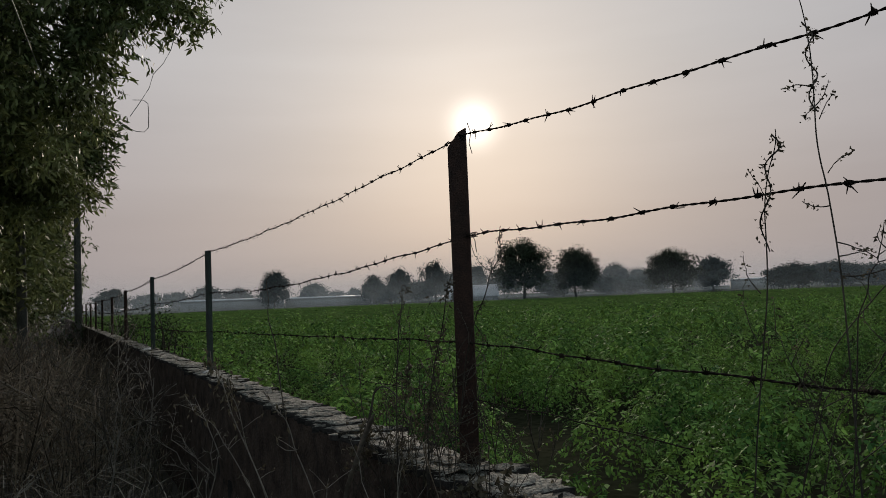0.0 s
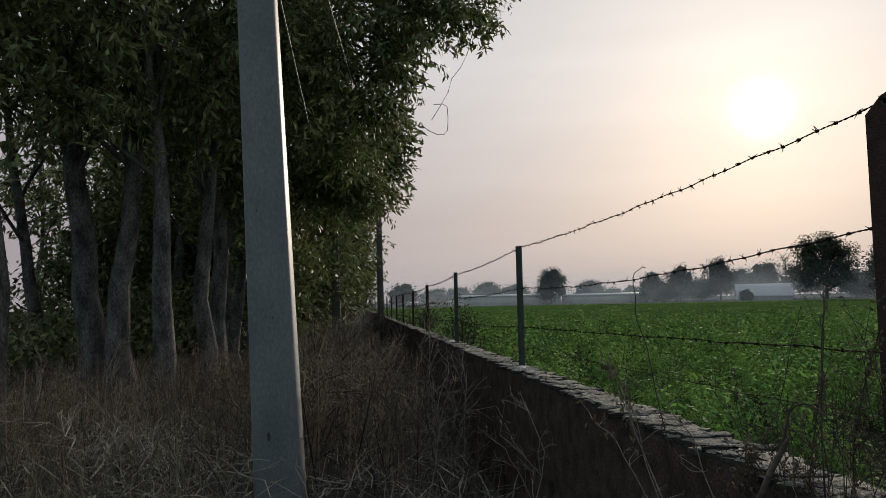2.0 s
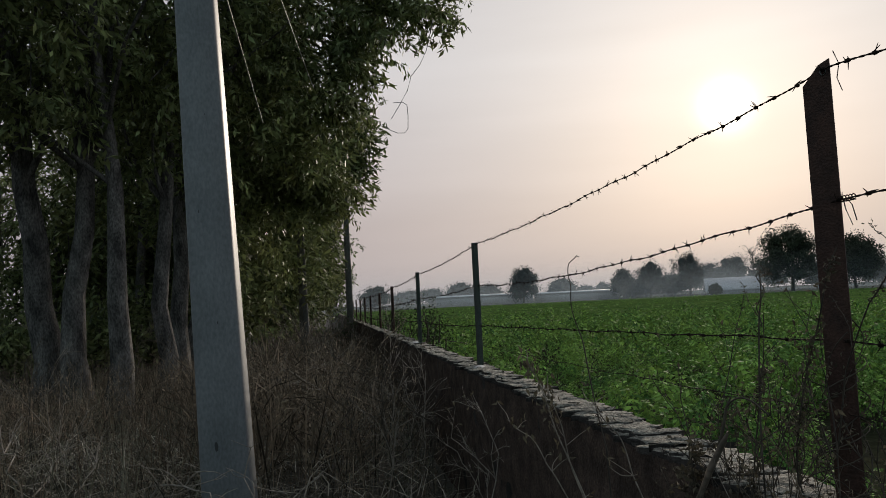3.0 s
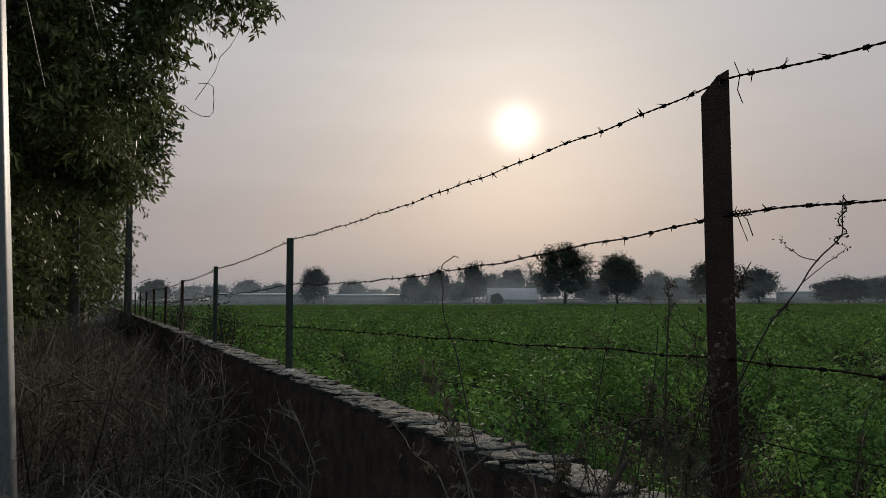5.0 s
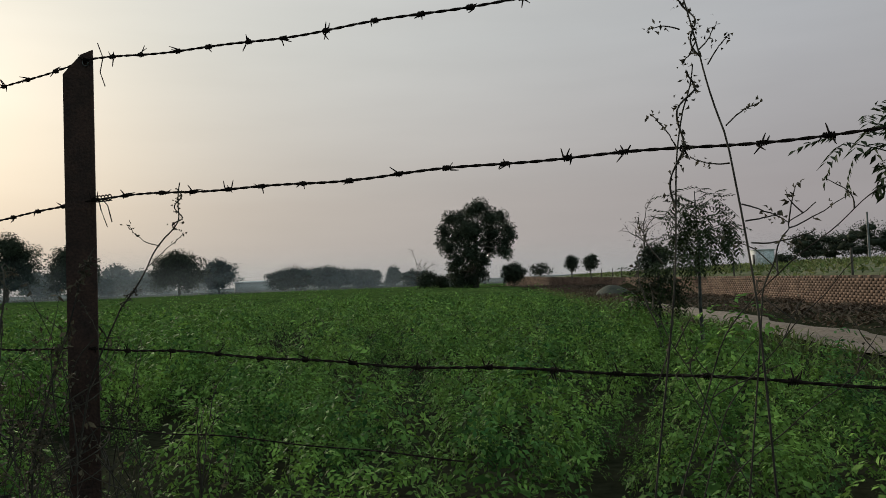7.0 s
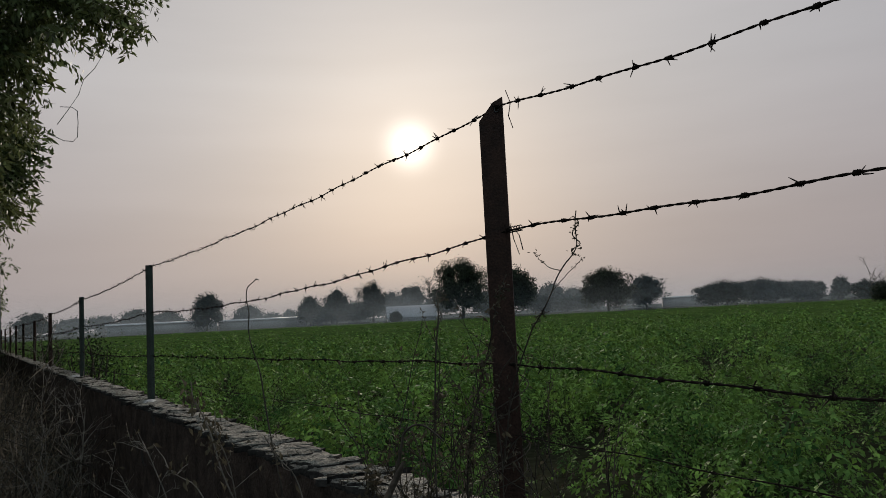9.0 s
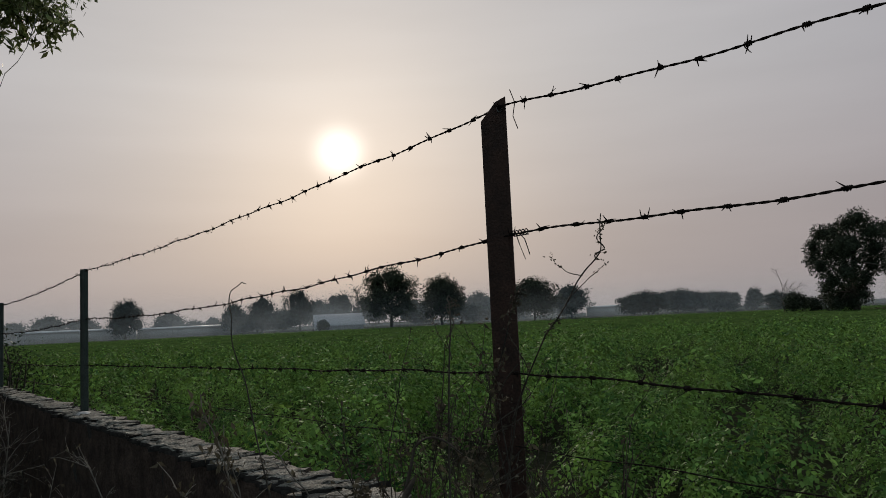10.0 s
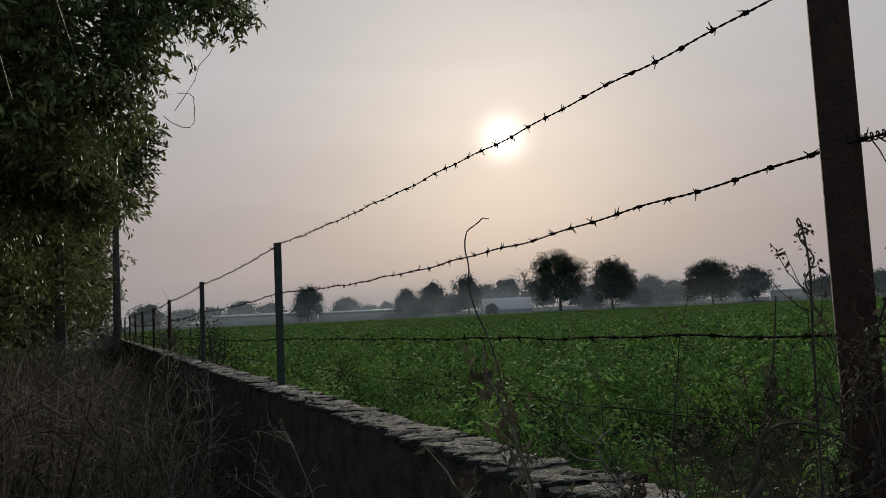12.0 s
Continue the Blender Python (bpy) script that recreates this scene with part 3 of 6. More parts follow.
u = np.linspace(0, 1, 60)[:, None]
a0, a1 = np.array([-0.88, 6.08, 5.40]), np.array([0.72, 30.95, 7.55])
cable("overhead_cable", a0 + (a1 - a0) * u - np.array([0, 0, 0.16]) * 4 * u * (1 - u), 0.0075, M_PALECABLE, "thin pale overhead cable running from pole to pole")
u = np.linspace(0, 1, 12)[:, None]
a0, a1 = np.array([-1.12, 6.1, 5.10]), np.array([-0.93, 10.5, 4.15])
cable("stay_wire", a0 + (a1 - a0) * u, 0.007, M_PALECABLE, "pale service wire slanting down from the pole into the leaves")
# loose looped wire hanging from the branch tips
hang = [(1.78, 12.8, 6.45), (1.73, 12.8, 6.25), (1.64, 12.8, 5.91), (1.52, 12.8, 5.67), (1.36, 12.8, 5.47), (1.29, 12.8, 5.23), (1.15, 12.8, 4.99), (1.0, 12.8, 4.75)]
cable("loose_wire", hang, 0.006, M_CABLE, "loose thin wire hanging from the branches")
loop = [(1.04, 12.8, 5.02), (1.2, 12.8, 5.03), (1.27, 12.8, 4.98), (1.28, 12.8, 4.8), (1.27, 12.8, 4.58), (1.21, 12.8, 4.51), (1.09, 12.8, 4.51), (0.95, 12.8, 4.57), (0.84, 12.8, 4.66)]
cable("loose_wire", loop, 0.006, M_CABLE, "loop of loose thin wire beside the leaves")

# ---- tree belt ----
SPRAYS, BROAD_SPRAYS = [], []
for k in range(12):
    r = np.random.default_rng(100 + k)
    n, big = (17, 1.25) if k < 6 else (10, 1.7)
    s = np.sort(r.random(n))
    ang = r.uniform(0, 2 * np.pi, n)
    stem = np.stack([0.36 * s, 0.08 * np.sin(3 * s + k), -0.28 * s ** 1.6], -1)
    way = np.stack([0.5 * np.cos(ang) + 0.45, 0.6 * np.sin(ang), -0.5 + 0.3 * r.normal(size=n)], -1)
    v, _ = leaf_quads(stem + 0.05 * r.normal(size=(n, 3)), way, unit_rows(r, n), big * r.uniform(0.10, 0.165, n), big * r.uniform(0.034, 0.050, n))
    (SPRAYS if k < 6 else BROAD_SPRAYS).append(v)


def limb(r, start, end, r0, r1, bend=0.12, n=6):
    s = np.linspace(0, 1, n)[:, None]
    start, end = np.array(start, float), np.array(end, float)
    size = np.linalg.norm(end - start)
    p = start + (end - start) * s + bend * size * np.sin(np.pi * s) * unit_rows(r, 1) + 0.015 * size * r.normal(size=(n, 3)) * s
    return p, np.linspace(r0, r1, n)


def belt_tree(x, y, trunk_r, crown, sprays, seed, label, lean=(0.0, 0.0), extra=()):
    """A tall tree: tapering trunk, limbs and drooping sprays of narrow leaves. crown: centre x, y, z and radii."""
    r = np.random.default_rng(seed)
    ob = thing("tree", label, "tree", "belt of tall trees")
    cx, cy, cz, rx, ry, rz = crown
    top = np.array([cx, cy, cz + rz * 0.6])
    mid = np.array([x + lean[0], y + lean[1], cz - rz * 0.6])
    s = np.linspace(0, 1, 12)[:, None]
    foot = np.array([x, y, -0.1])
    path = (1 - s) ** 2 * foot + 2 * s * (1 - s) * mid + s ** 2 * top
    path[1:, :2] += 0.07 * r.normal(size=(11, 2)) + 0.08 * np.sin(s[1:] * r.uniform(4, 9) + r.uniform(0, 6, 2))
    radii = 0.88 * trunk_r * (1 - 0.85 * s[:, 0]) * (1 + 0.5 * np.exp(-s[:, 0] * 18))
    part("trunk", [tube(path, radii, 9)], M_BARK, ob, smooth=True)
    ends = []
    for k in range(16):
        u = r.uniform(0.35, 0.95)
        base = path[int(u * 11)]
        d = unit_rows(r, 1)[0]
        tip = np.array([cx, cy, cz]) + d * np.array([rx, ry, rz]) * r.uniform(0.65, 0.95)
        p, rr = limb(r, base, tip, trunk_r * 0.35 * (1.1 - u), 0.012)
        part("limb", [tube(p, rr, 5)], M_BARK, ob, smooth=True)
        ends += [p[-1], p[-2], p[-3]]
    for tip in extra:
        p, rr = limb(r, path[7], tip, trunk_r * 0.3, 0.012, 0.06, 9)
        part("limb", [tube(p, rr, 5)], M_BARK, ob, smooth=True)
        ends += [p[-1], p[-1], p[-2], p[-2], p[-3], p[-4]] * 3
    ends = np.array(ends)
    # leaf sprays: many near the limb ends, the rest through the outer crown
    n1 = int(sprays * 0.6)
    at_limb = ends[r.integers(0, len(ends), n1)] + r.normal(size=(n1, 3)) * (0.36, 0.42, 0.36)
    lobes = unit_rows(r, 14) * r.uniform(0.55, 0.8, (14, 1))
    n2 = sprays - n1
    at_lobe = np.array([cx, cy, cz]) + (lobes[r.integers(0, 14, n2)] + unit_rows(r, n2) * 0.42 * r.random((n2, 1)) ** 0.4) * np.array([rx, ry, rz])
    places = np.concatenate([at_limb, at_lobe])
    blk = scatter(SPRAYS if y < 20 else BROAD_SPRAYS, places, r.uniform(0, 2 * np.pi, len(places)), r.uniform(0.8, 1.45, len(places)), r)
    part("crown", [blk], M_LEAF, ob)
    return ob


BELT_LABEL = "tall tree with a pale slender trunk and drooping dark leaves"
EDGE_LABEL = "leafy tree overhanging the fence with drooping dark green foliage"
# (az, dist, trunk radius, crown rise, sprays)
for k, (az, d, tr, cz, sp) in enumerate([(-24.6, 12.5, 0.17, 8.4, 620), (-18.6, 15, 0.30, 8.2, 760), (-16.6, 14.5, 0.24, 8.6, 640), (-14.4, 13.6, 0.21, 8.0, 700), (-11.4, 15.2, 0.20, 7.8, 760), (-10.1, 18.5, 0.20, 7.6, 640),
                                         (-9.3, 21.5, 0.2, 7.2, 640), (-21.5, 22, 0.2, 9.0, 420), (-27.5, 18, 0.2, 9.2, 420), (-13.2, 24, 0.2, 7.6, 520), (-16.8, 29, 0.2, 8.0, 420), (-7.6, 26.5, 0.22, 7.0, 620)]):
    x, y = polar(az, d)
    r = np.random.default_rng(k + 7)
    ry = 2.9 + 0.4 * r.random()
    belt_tree(x, y, tr, (x + 0.7 * r.normal(), y + 0.4 * r.normal(), cz, ry, ry, 4.3), int(sp * 0.78), 20 + k, BELT_LABEL, (0.3 * r.normal(), 0.3 * r.normal()))
belt_tree(-3.4, 17.6, 0.22, (-2.6, 17.4, 10.3, 2.8, 3.0, 3.9), 1900, 51, EDGE_LABEL, extra=((2.3, 16.3, 8.35), (1.65, 16.3, 8.1), (1.1, 16.3, 7.7), (0.75, 16.3, 7.0), (0.55, 16.3, 6.3), (0.0, 16.3, 5.8), (-0.5, 16.4, 5.1)))
belt_tree(-3.2, 19.5, 0.2, (-2.7, 19.5, 6.2, 2.4, 2.8, 4.7), 1500, 52, EDGE_LABEL, extra=((-0.2, 19.5, 5.2), (0.1, 19.5, 4.4)))
belt_tree(-2.9, 24.5, 0.2, (-2.3, 24.5, 6.2, 2.5, 2.8, 5.0), 1700, 53, EDGE_LABEL, extra=((0.9, 24.3, 7.2), (0.7, 24.3, 6.2)))
belt_tree(-2.6, 31, 0.2, (-2.0, 31, 5.0, 2.3, 2.9, 4.8), 1900, 54, EDGE_LABEL)
belt_tree(-2.4, 38, 0.2, (-1.4, 38, 4.6, 2.3, 3.0, 4.8), 1700, 55, EDGE_LABEL)
belt_tree(-2.2, 46, 0.2, (-1.0, 46, 4.4, 2.4, 3.0, 4.5), 1500, 56, EDGE_LABEL)
belt_tree(-5.0, 34, 0.2, (-4.6, 34, 5.2, 3.2, 3.2, 5.2), 700, 57, BELT_LABEL)
belt_tree(-5.4, 43, 0.2, (-5.2, 43, 5.0, 3.4, 3.2, 5.2), 700, 58, BELT_LABEL)
belt_tree(-8.2, 40, 0.2, (-8.2, 40, 5.2, 3.4, 3.2, 5.2), 700, 59, BELT_LABEL)

# low-branched trees closing the belt behind the trunks
for k, (az, d, rx, cz) in enumerate([(-31, 25, 2.4, 4.4), (-21.5, 33, 3.0, 8.2), (-17.9, 26, 2.2, 3.4), (-15.5, 27, 2.4, 3.4), (-12.6, 28, 2.4, 3.4), (-9.8, 30, 2.4, 3.4), (-17, 36, 2.6, 3.8), (-13.5, 38, 3.0, 3.8)]):
    x, y = polar(az, d)
    belt_tree(x, y, 0.13, (x, y, cz, rx, rx, 3.6), 480, 160 + k, "dense low-branched dark tree at the back of the belt")

# ---- shrubs under the belt ----


def bush(x, y, z, rx, rz, count, leaf, mat, seed, label, name="bush", stems=9, group="", hollow=0.25):
    """Woody stems from one foot, with clumps of small leaves."""
    r = np.random.default_rng(seed)
    ob = thing(name, label, "bush", group, at=(x, y, z))
    blocks, ends = [], []
    for _ in range(stems):
        d = unit_rows(r, 1)[0]
        tip = np.array([d[0] * rx * 0.85, d[1] * rx * 0.85, rz * (0.9 + 0.8 * abs(d[2]))])
        p, rr = limb(r, (0.05 * d[0], 0.05 * d[1], -0.03), tip, 0.03 * rz ** 0.5, 0.006, 0.15)
        blocks.append(tube(p, rr, 4))
        ends += [p[-1], p[-2], p[-3], p[3]]
    part("woody_stem", blocks, M_TWIG, ob)
    ends = np.array(ends)
    base = ends[r.integers(0, len(ends), count)] + r.normal(size=(count, 3)) * (rx * hollow, rx * hollow, rz * 0.22)
    base[:, 2] = np.abs(base[:, 2])
    part("foliage", [leaf_quads(base, unit_rows(r, count) + (0, 0, 0.2), unit_rows(r, count), leaf * r.uniform(0.7, 1.3, count), leaf * 0.45)], mat, ob)
    return ob


for k, (az, d, rx, rz) in enumerate([(-27, 24, 2.0, 1.3), (-24, 28, 2.2, 0.9), (-18.2, 31, 2.4, 2.2), (-15.2, 33, 2.4, 2.4), (-12.4, 31, 2.2, 2.3), (-9.6, 34, 2.0, 2.2), (-7.2, 36, 2.0, 2.0), (-34, 20, 2.0, 1.3), (-30, 21, 1.8, 1.2), (-25.5, 20, 1.7, 0.8), (-20, 21, 1.6, 0.8), (-15.5, 22, 1.6, 1.3), (-11.5, 23, 1.5, 1.3)]):
    x, y = polar(az, d)
    bush(x, y, 0.0, rx, rz, 2300, 0.2, M_LEAF, 70 + k, "dark green undergrowth bush between the tree trunks", group="undergrowth of the tree belt")
bush(1.38, 12.7, FIELD_Z, 0.40, 0.62, 1000, 0.05, M_NEEM, 90, "sparse dark bush growing by the fence", stems=9, hollow=0.3)
bush(1.5, 20.5, FIELD_Z, 0.5, 0.62, 900, 0.06, M_NEEM, 91, "sparse dark bush growing by the fence", stems=9, hollow=0.3)
bush(0.55, 27.5, 0.0, 0.8, 1.0, 700, 0.08, M_NEEM, 92, "dark bush at the foot of the boundary wall", stems=12)

# ---- dry grass and weeds on the verge ----
r = np.random.default_rng(31)


def stalks(x, y, z, h, lean, width, r, bend=0.5):
    """Thin bent blades, each three quads long."""
    n = len(x)
    a = r.uniform(0, 2 * np.pi, n)
    d = np.stack([np.cos(a), np.sin(a)], -1)
    foot = np.stack([x, y, z], -1)
    b = r.uniform(0, 2 * np.pi, n)
    side = np.stack([np.cos(b), np.sin(b), 0 * b], -1)
    sway = r.normal(size=n) * 0.10 * h * (0.4 + lean)
    rows_ = []
    for u, w in ((0.0, 1.0), (0.4, 0.9), (0.75, 0.65), (1.0, 0.3)):
        reach_, rise_ = lean * h * (0.45 * u + (0.25 + bend) * u ** 2.4), h * (u - 0.35 * lean * u ** 2.5)
        c = foot + np.c_[d * reach_[:, None], rise_] + side * (sway * math.sin(math.pi * 1.3 * u))[:, None]
        rows_ += [c - side * (width * w / 2)[:, None], c + side * (width * w / 2)[:, None]]
    v = np.stack(rows_, 1).reshape(-1, 3)
    i = np.arange(n)[:, None] * 8
    return v, np.concatenate([i + (0, 1, 3, 2), i + (2, 3, 5, 4), i + (4, 5, 7, 6)])


def patches(x, y, seed, scale):
    return np.array([noise.noise((a * scale, b * scale, seed)) for a, b in zip(x, y)])


n = 24000
gx_, gy_ = -6.5 + 7.3 * r.random(n), 0.4 + 27 * r.random(n) ** 1.35
clump = patches(gx_, gy_, 3.3, 0.8)
tall = np.clip(0.5 + clump * 1.2, 0.15, 1.2)
# the trodden strip beside the wall keeps low
tread = np.clip(np.abs(gx_ + 0.35 - 0.02 * gy_) / 1.0, 0.35, 1) * np.where(gx_ > -1.2, 0.75, 1.0)
h = (0.28 + 0.5 * r.random(n) ** 1.5) * tall * tread + 0.1
keep = ((gx_ - -0.25) ** 2 + (gy_ - 0.45) ** 2 > 1.6 ** 2) & (gx_ < 0.84)
gx_, gy_, h = gx_[keep], gy_[keep], h[keep]
verge = part("dry_grass", [stalks(gx_, gy_, ground_z(gx_, gy_) - 0.01, h, r.uniform(0.1, 0.9, len(h)), r.uniform(0.004, 0.010, len(h)) * (1 + gy_ / 12), r)], M_DRY)
tagged(verge, "dense dry brown grass and weed stalks on the verge", "dry grass", kind="stuff")
# far verge, coarser
n = 11000
fx_, fy_ = -26 + 26.6 * r.random(n), 14 + 40 * r.random(n)
keep = fx_ < 0.8
fx_, fy_ = fx_[keep], fy_[keep]
hh = (0.35 + 0.55 * r.random(len(fx_))) * np.clip(0.7 + patches(fx_, fy_, 8.1, 0.3), 0.3, 1.3)
tagged(part("far_dry_grass", [stalks(fx_, fy_, np.zeros(len(fx_)), hh, r.uniform(0.1, 0.8, len(fx_)), r.uniform(0.015, 0.035, len(fx_)), r)], M_DRY), "brown dry undergrowth beneath the trees", "dry grass", kind="stuff")
# low leaf litter and seed heads
n = 16000
lx_, ly_ = -5 + 5.8 * r.random(n), 0.8 + 16 * r.random(n) ** 1.2
keep = lx_ < 0.84
lx_, ly_ = lx_[keep], ly_[keep]
n = len(lx_)
tagged(part("leaf_litter", [leaf_quads(np.stack([lx_, ly_, ground_z(lx_, ly_) + 0.02 + 0.3 * r.random(n) ** 2], -1), unit_rows(r, n) * (1, 1, 0.4), unit_rows(r, n), r.uniform(0.025, 0.06, n), r.uniform(0.008, 0.02, n))], M_DRYLEAF), "withered leaves caught in the dry grass", "leaf litter", kind="stuff")


# fine russet brush, thick along the wall and under the first trees: forked stems with curled dead leaves
BRUSH = []
for k in range(9):
    q = np.random.default_rng(150 + k)
    base, way, size, wide = [], [], [], []
    for m in range(5):
        a = q.uniform(0, 2 * np.pi)
        d = np.array([0.30 * math.cos(a), 0.30 * math.sin(a), 1.0]) + 0.12 * q.normal(size=3)
        d *= q.uniform(0.5, 0.95) / np.linalg.norm(d)
        base.append([(0, 0, 0)])
        way.append([d])
        size.append([np.linalg.norm(d)])
        wide.append([0.011])
        for u in q.uniform(0.3, 1.0, 8):
            e = d * 0.5 + q.normal(size=3) * (0.34, 0.34, 0.22)
            ln = q.uniform(0.12, 0.32)
            e *= ln / np.linalg.norm(e)
            base.append([d * u])
            way.append([e])
            size.append([ln])
            wide.append([0.007])
            n = q.integers(1, 4)
            base.append(d * u + e * q.uniform(0.3, 1.0, (n, 1)))
            way.append(q.normal(size=(n, 3)) + (0, 0, -0.5))
            size.append(q.uniform(0.014, 0.034, n))
            wide.append(q.uniform(0.008, 0.015, n))
    base, way, size, wide = np.concatenate(base), np.concatenate(way), np.concatenate(size), np.concatenate(wide)
    BRUSH.append(leaf_quads(base, way, unit_rows(q, len(base)), size, wide, 0.0)[0])
n = 950
bx, by = -5.5 + 6.25 * r.random(n), 3.2 + 15 * r.random(n) ** 1.2
dense = patches(bx, by, 1.7, 0.55) + 0.25 * (bx > -0.9) - 0.35 * (by < 7)
keep = (dense > -0.22) & (np.hypot(bx + 0.9, by - 5.98) > 0.5)
bx, by, dense = bx[keep], by[keep], dense[keep]
tagged(part("dry_brush", [scatter(BRUSH, np.stack([bx, by, np.zeros(len(bx))], -1), r.uniform(0, 6.28, len(bx)), np.clip(0.7 + 0.7 * dense, 0.4, 1.15) * np.clip(by / 6, 0.55, 1) * np.where((bx > -1.6) & (by > 6.5), 1.35, 1.0) * r.uniform(0.8, 1.15, len(bx)), r)], M_BRUSH), "tangled russet dry brush on the verge", "dry brush", kind="stuff")
# upright dry stalks set with small seed heads
SEEDED = []
for k in range(8):
    q = np.random.default_rng(180 + k)
    lean = q.normal(size=2) * 0.10
    stem = np.array([(0, 0, 0), (lean[0] * 0.4, lean[1] * 0.4, 0.5), (lean[0], lean[1], 1.0)])
    n = 9
    f = q.uniform(0.45, 1.0, n)[:, None]
    twig_b = stem[0] + (stem[2] - stem[0]) * f
    twig_w = np.stack([q.normal(size=n) * 0.5, q.normal(size=n) * 0.5, q.uniform(0.4, 1.1, n)], -1)
    twig_l = q.uniform(0.07, 0.2, n)
    ends = twig_b + twig_w / np.linalg.norm(twig_w, axis=1, keepdims=True) * twig_l[:, None]
    heads = np.concatenate([ends, stem[2:], twig_b[:4]])
    m = len(heads)
    SEEDED.append(np.concatenate([leaf_quads(stem[:2], np.diff(stem, axis=0), unit_rows(q, 2), 0.52, 0.009, 0.0)[0], leaf_quads(twig_b, twig_w, unit_rows(q, n), twig_l, 0.006, 0.0)[0],
                                  leaf_quads(heads, unit_rows(q, m) + (0, 0, 0.6), unit_rows(q, m), q.uniform(0.014, 0.028, m), 0.014, 0.2)[0]]))
n = 2300
ux, uy = -6.0 + 6.6 * r.random(n), 4.6 + 12 * r.random(n) ** 1.25
keep = (patches(ux, uy, 5.5, 0.6) > -0.25) & (np.hypot(ux + 0.9, uy - 5.98) > 0.4) & ((ux < -0.2) | (uy > 6))
ux, uy = ux[keep], uy[keep]
n = len(ux)
tagged(part("seeded_stalks", [scatter(SEEDED, np.stack([ux, uy, ground_z(ux, uy) - 0.01], -1), r.uniform(0, 6.28, n), r.uniform(0.45, 0.95, n) * np.clip(uy / 8, 0.7, 1.1), r)], M_BRUSH), "upright dry brown stalks with small seed heads", "dry stalks", kind="stuff")
# bent pale straw lying over the grass
n = 3000
sx, sy = -5.0 + 5.6 * r.random(n), 2.2 + 8 * r.random(n) ** 1.4
keep = (patches(sx, sy, 7.7, 0.7) > -0.12) & (sx < 0.6)
sx, sy = sx[keep], sy[keep]
n = len(sx)
tagged(part("fallen_straw", [stalks(sx, sy, 0.05 + 0.22 * r.random(n), r.uniform(0.14, 0.42, n), r.uniform(0.8, 2.2, n), r.uniform(0.006, 0.012, n), r, 0.9)], M_STRAW), "pale bent straw lying over the verge grass", "straw", kind="stuff")


def twiggy(seed, height, spread, levels=3, kids=5, r0=0.006, leafy=0.0, up=0.75, stem_curve=0.06, leaf=0.022):
    """A branching dry weed: blocks of its stalks and of its withered leaves."""
    r = np.random.default_rng(seed)
    wood, leaves = [], []

    def grow(base, way, size, rad, level):
        p, _ = limb(r, base, base + way * size, rad, rad * 0.4, stem_curve, 7)
        thin = p if level < 2 else p[::3]
        wood.append(tube(thin, np.linspace(rad, rad * 0.45, len(thin)), 4 if level < 2 else 3))
        if leafy and level > 0:
            k = r.poisson(leafy * size * 60)
            for _ in range(k):
                q = p[r.integers(2, 7)]
                leaves.append((q, r.normal(size=3) + (0, 0, -0.6)))
        if level >= levels:
            return
        for _ in range(kids if level else kids + 3):
            u = r.integers(2, 7)
            d = way * up + unit_rows(r, 1)[0] * spread
            d /= np.linalg.norm(d)
            grow(p[u], d, size * r.uniform(0.3, 0.55), rad * 0.6, level + 1)

    grow(np.zeros(3), np.array([0, 0, 1.0]), height, r0, 0)
    lv = None
    if leaves:
        b, w = np.array([a for a, _ in leaves]), np.array([c for _, c in leaves])
        lv = leaf_quads(b, w, unit_rows(r, len(b)), leaf * r.uniform(0.6, 1.4, len(b)), leaf * r.uniform(0.3, 0.6, len(b)), 0.5)
    return wood, lv


def dry_weed(x, y, z, seed, height, spread, label, lean=(0, 0, 0), mat=None, name="dry_weed", group="dry weeds along the wall", **kw):
    ob = thing(name, label, "weed", group, at=(x, y, z))
    ob.rotation_euler = [radians(a) for a in lean]
    wood, lv = twiggy(seed, height, spread, **kw)
    part("stalk", wood, mat or M_TWIG, ob)
    if lv is not None:
        part("withered_foliage", [lv], M_DRYLEAF, ob)
    return ob


WEED = "dry leafless weed with many fine twigs by the boundary wall"
# thicket round the rusty post
for k, (x, y, z, h, lean) in enumerate([(0.86, 2.15, 0.9, 0.36, (-10, 8, 0)), (0.88, 2.28, 0.85, 0.32, (-14, 3, 0)), (0.98, 2.12, 1.1, 0.24, (-14, -10, 0))]):
    dry_weed(x, y, z, 200 + k, h, 0.65, "tangled dry weed with withered leaves climbing round the post", lean, leafy=0.4, r0=0.0030, kids=3, leaf=0.016)
# slender upright stalks rising past the wires
for k, (x, y, z, h, lean) in enumerate([(0.86, 1.70, 0.6, 0.62, (5, 3, 0)), (0.84, 1.88, 0.6, 0.70, (3, 2, 0)), (0.87, 2.02, 0.7, 0.55, (-4, 4, 0)), (0.85, 2.20, 0.6, 0.52, (-7, 3, 0)), (0.90, 2.36, 0.7, 0.42, (-10, 5, 0)), (0.88, 2.12, 0.6, 0.66, (2, 2, 0)), (0.87, 2.30, 0.6, 0.72, (-3, 1, 0)), (0.86, 2.45, 0.6, 0.6, (-6, 2, 0)), (0.89, 1.94, 0.7, 0.62, (2, 4, 0)),
                                        (1.15, 1.78, 0.8, 0.50, (8, -5, 0)), (1.17, 2.06, 0.8, 0.52, (-3, -4, 0)), (0.83, 2.55, 0.5, 0.42, (-6, 2, 0))]):
    dry_weed(x, y, z, 215 + k, h, 0.42, "slender dry stalk with a few hanging withered leaves", lean, leafy=0.28, r0=0.0034, kids=2, levels=2, up=0.92, leaf=0.016)
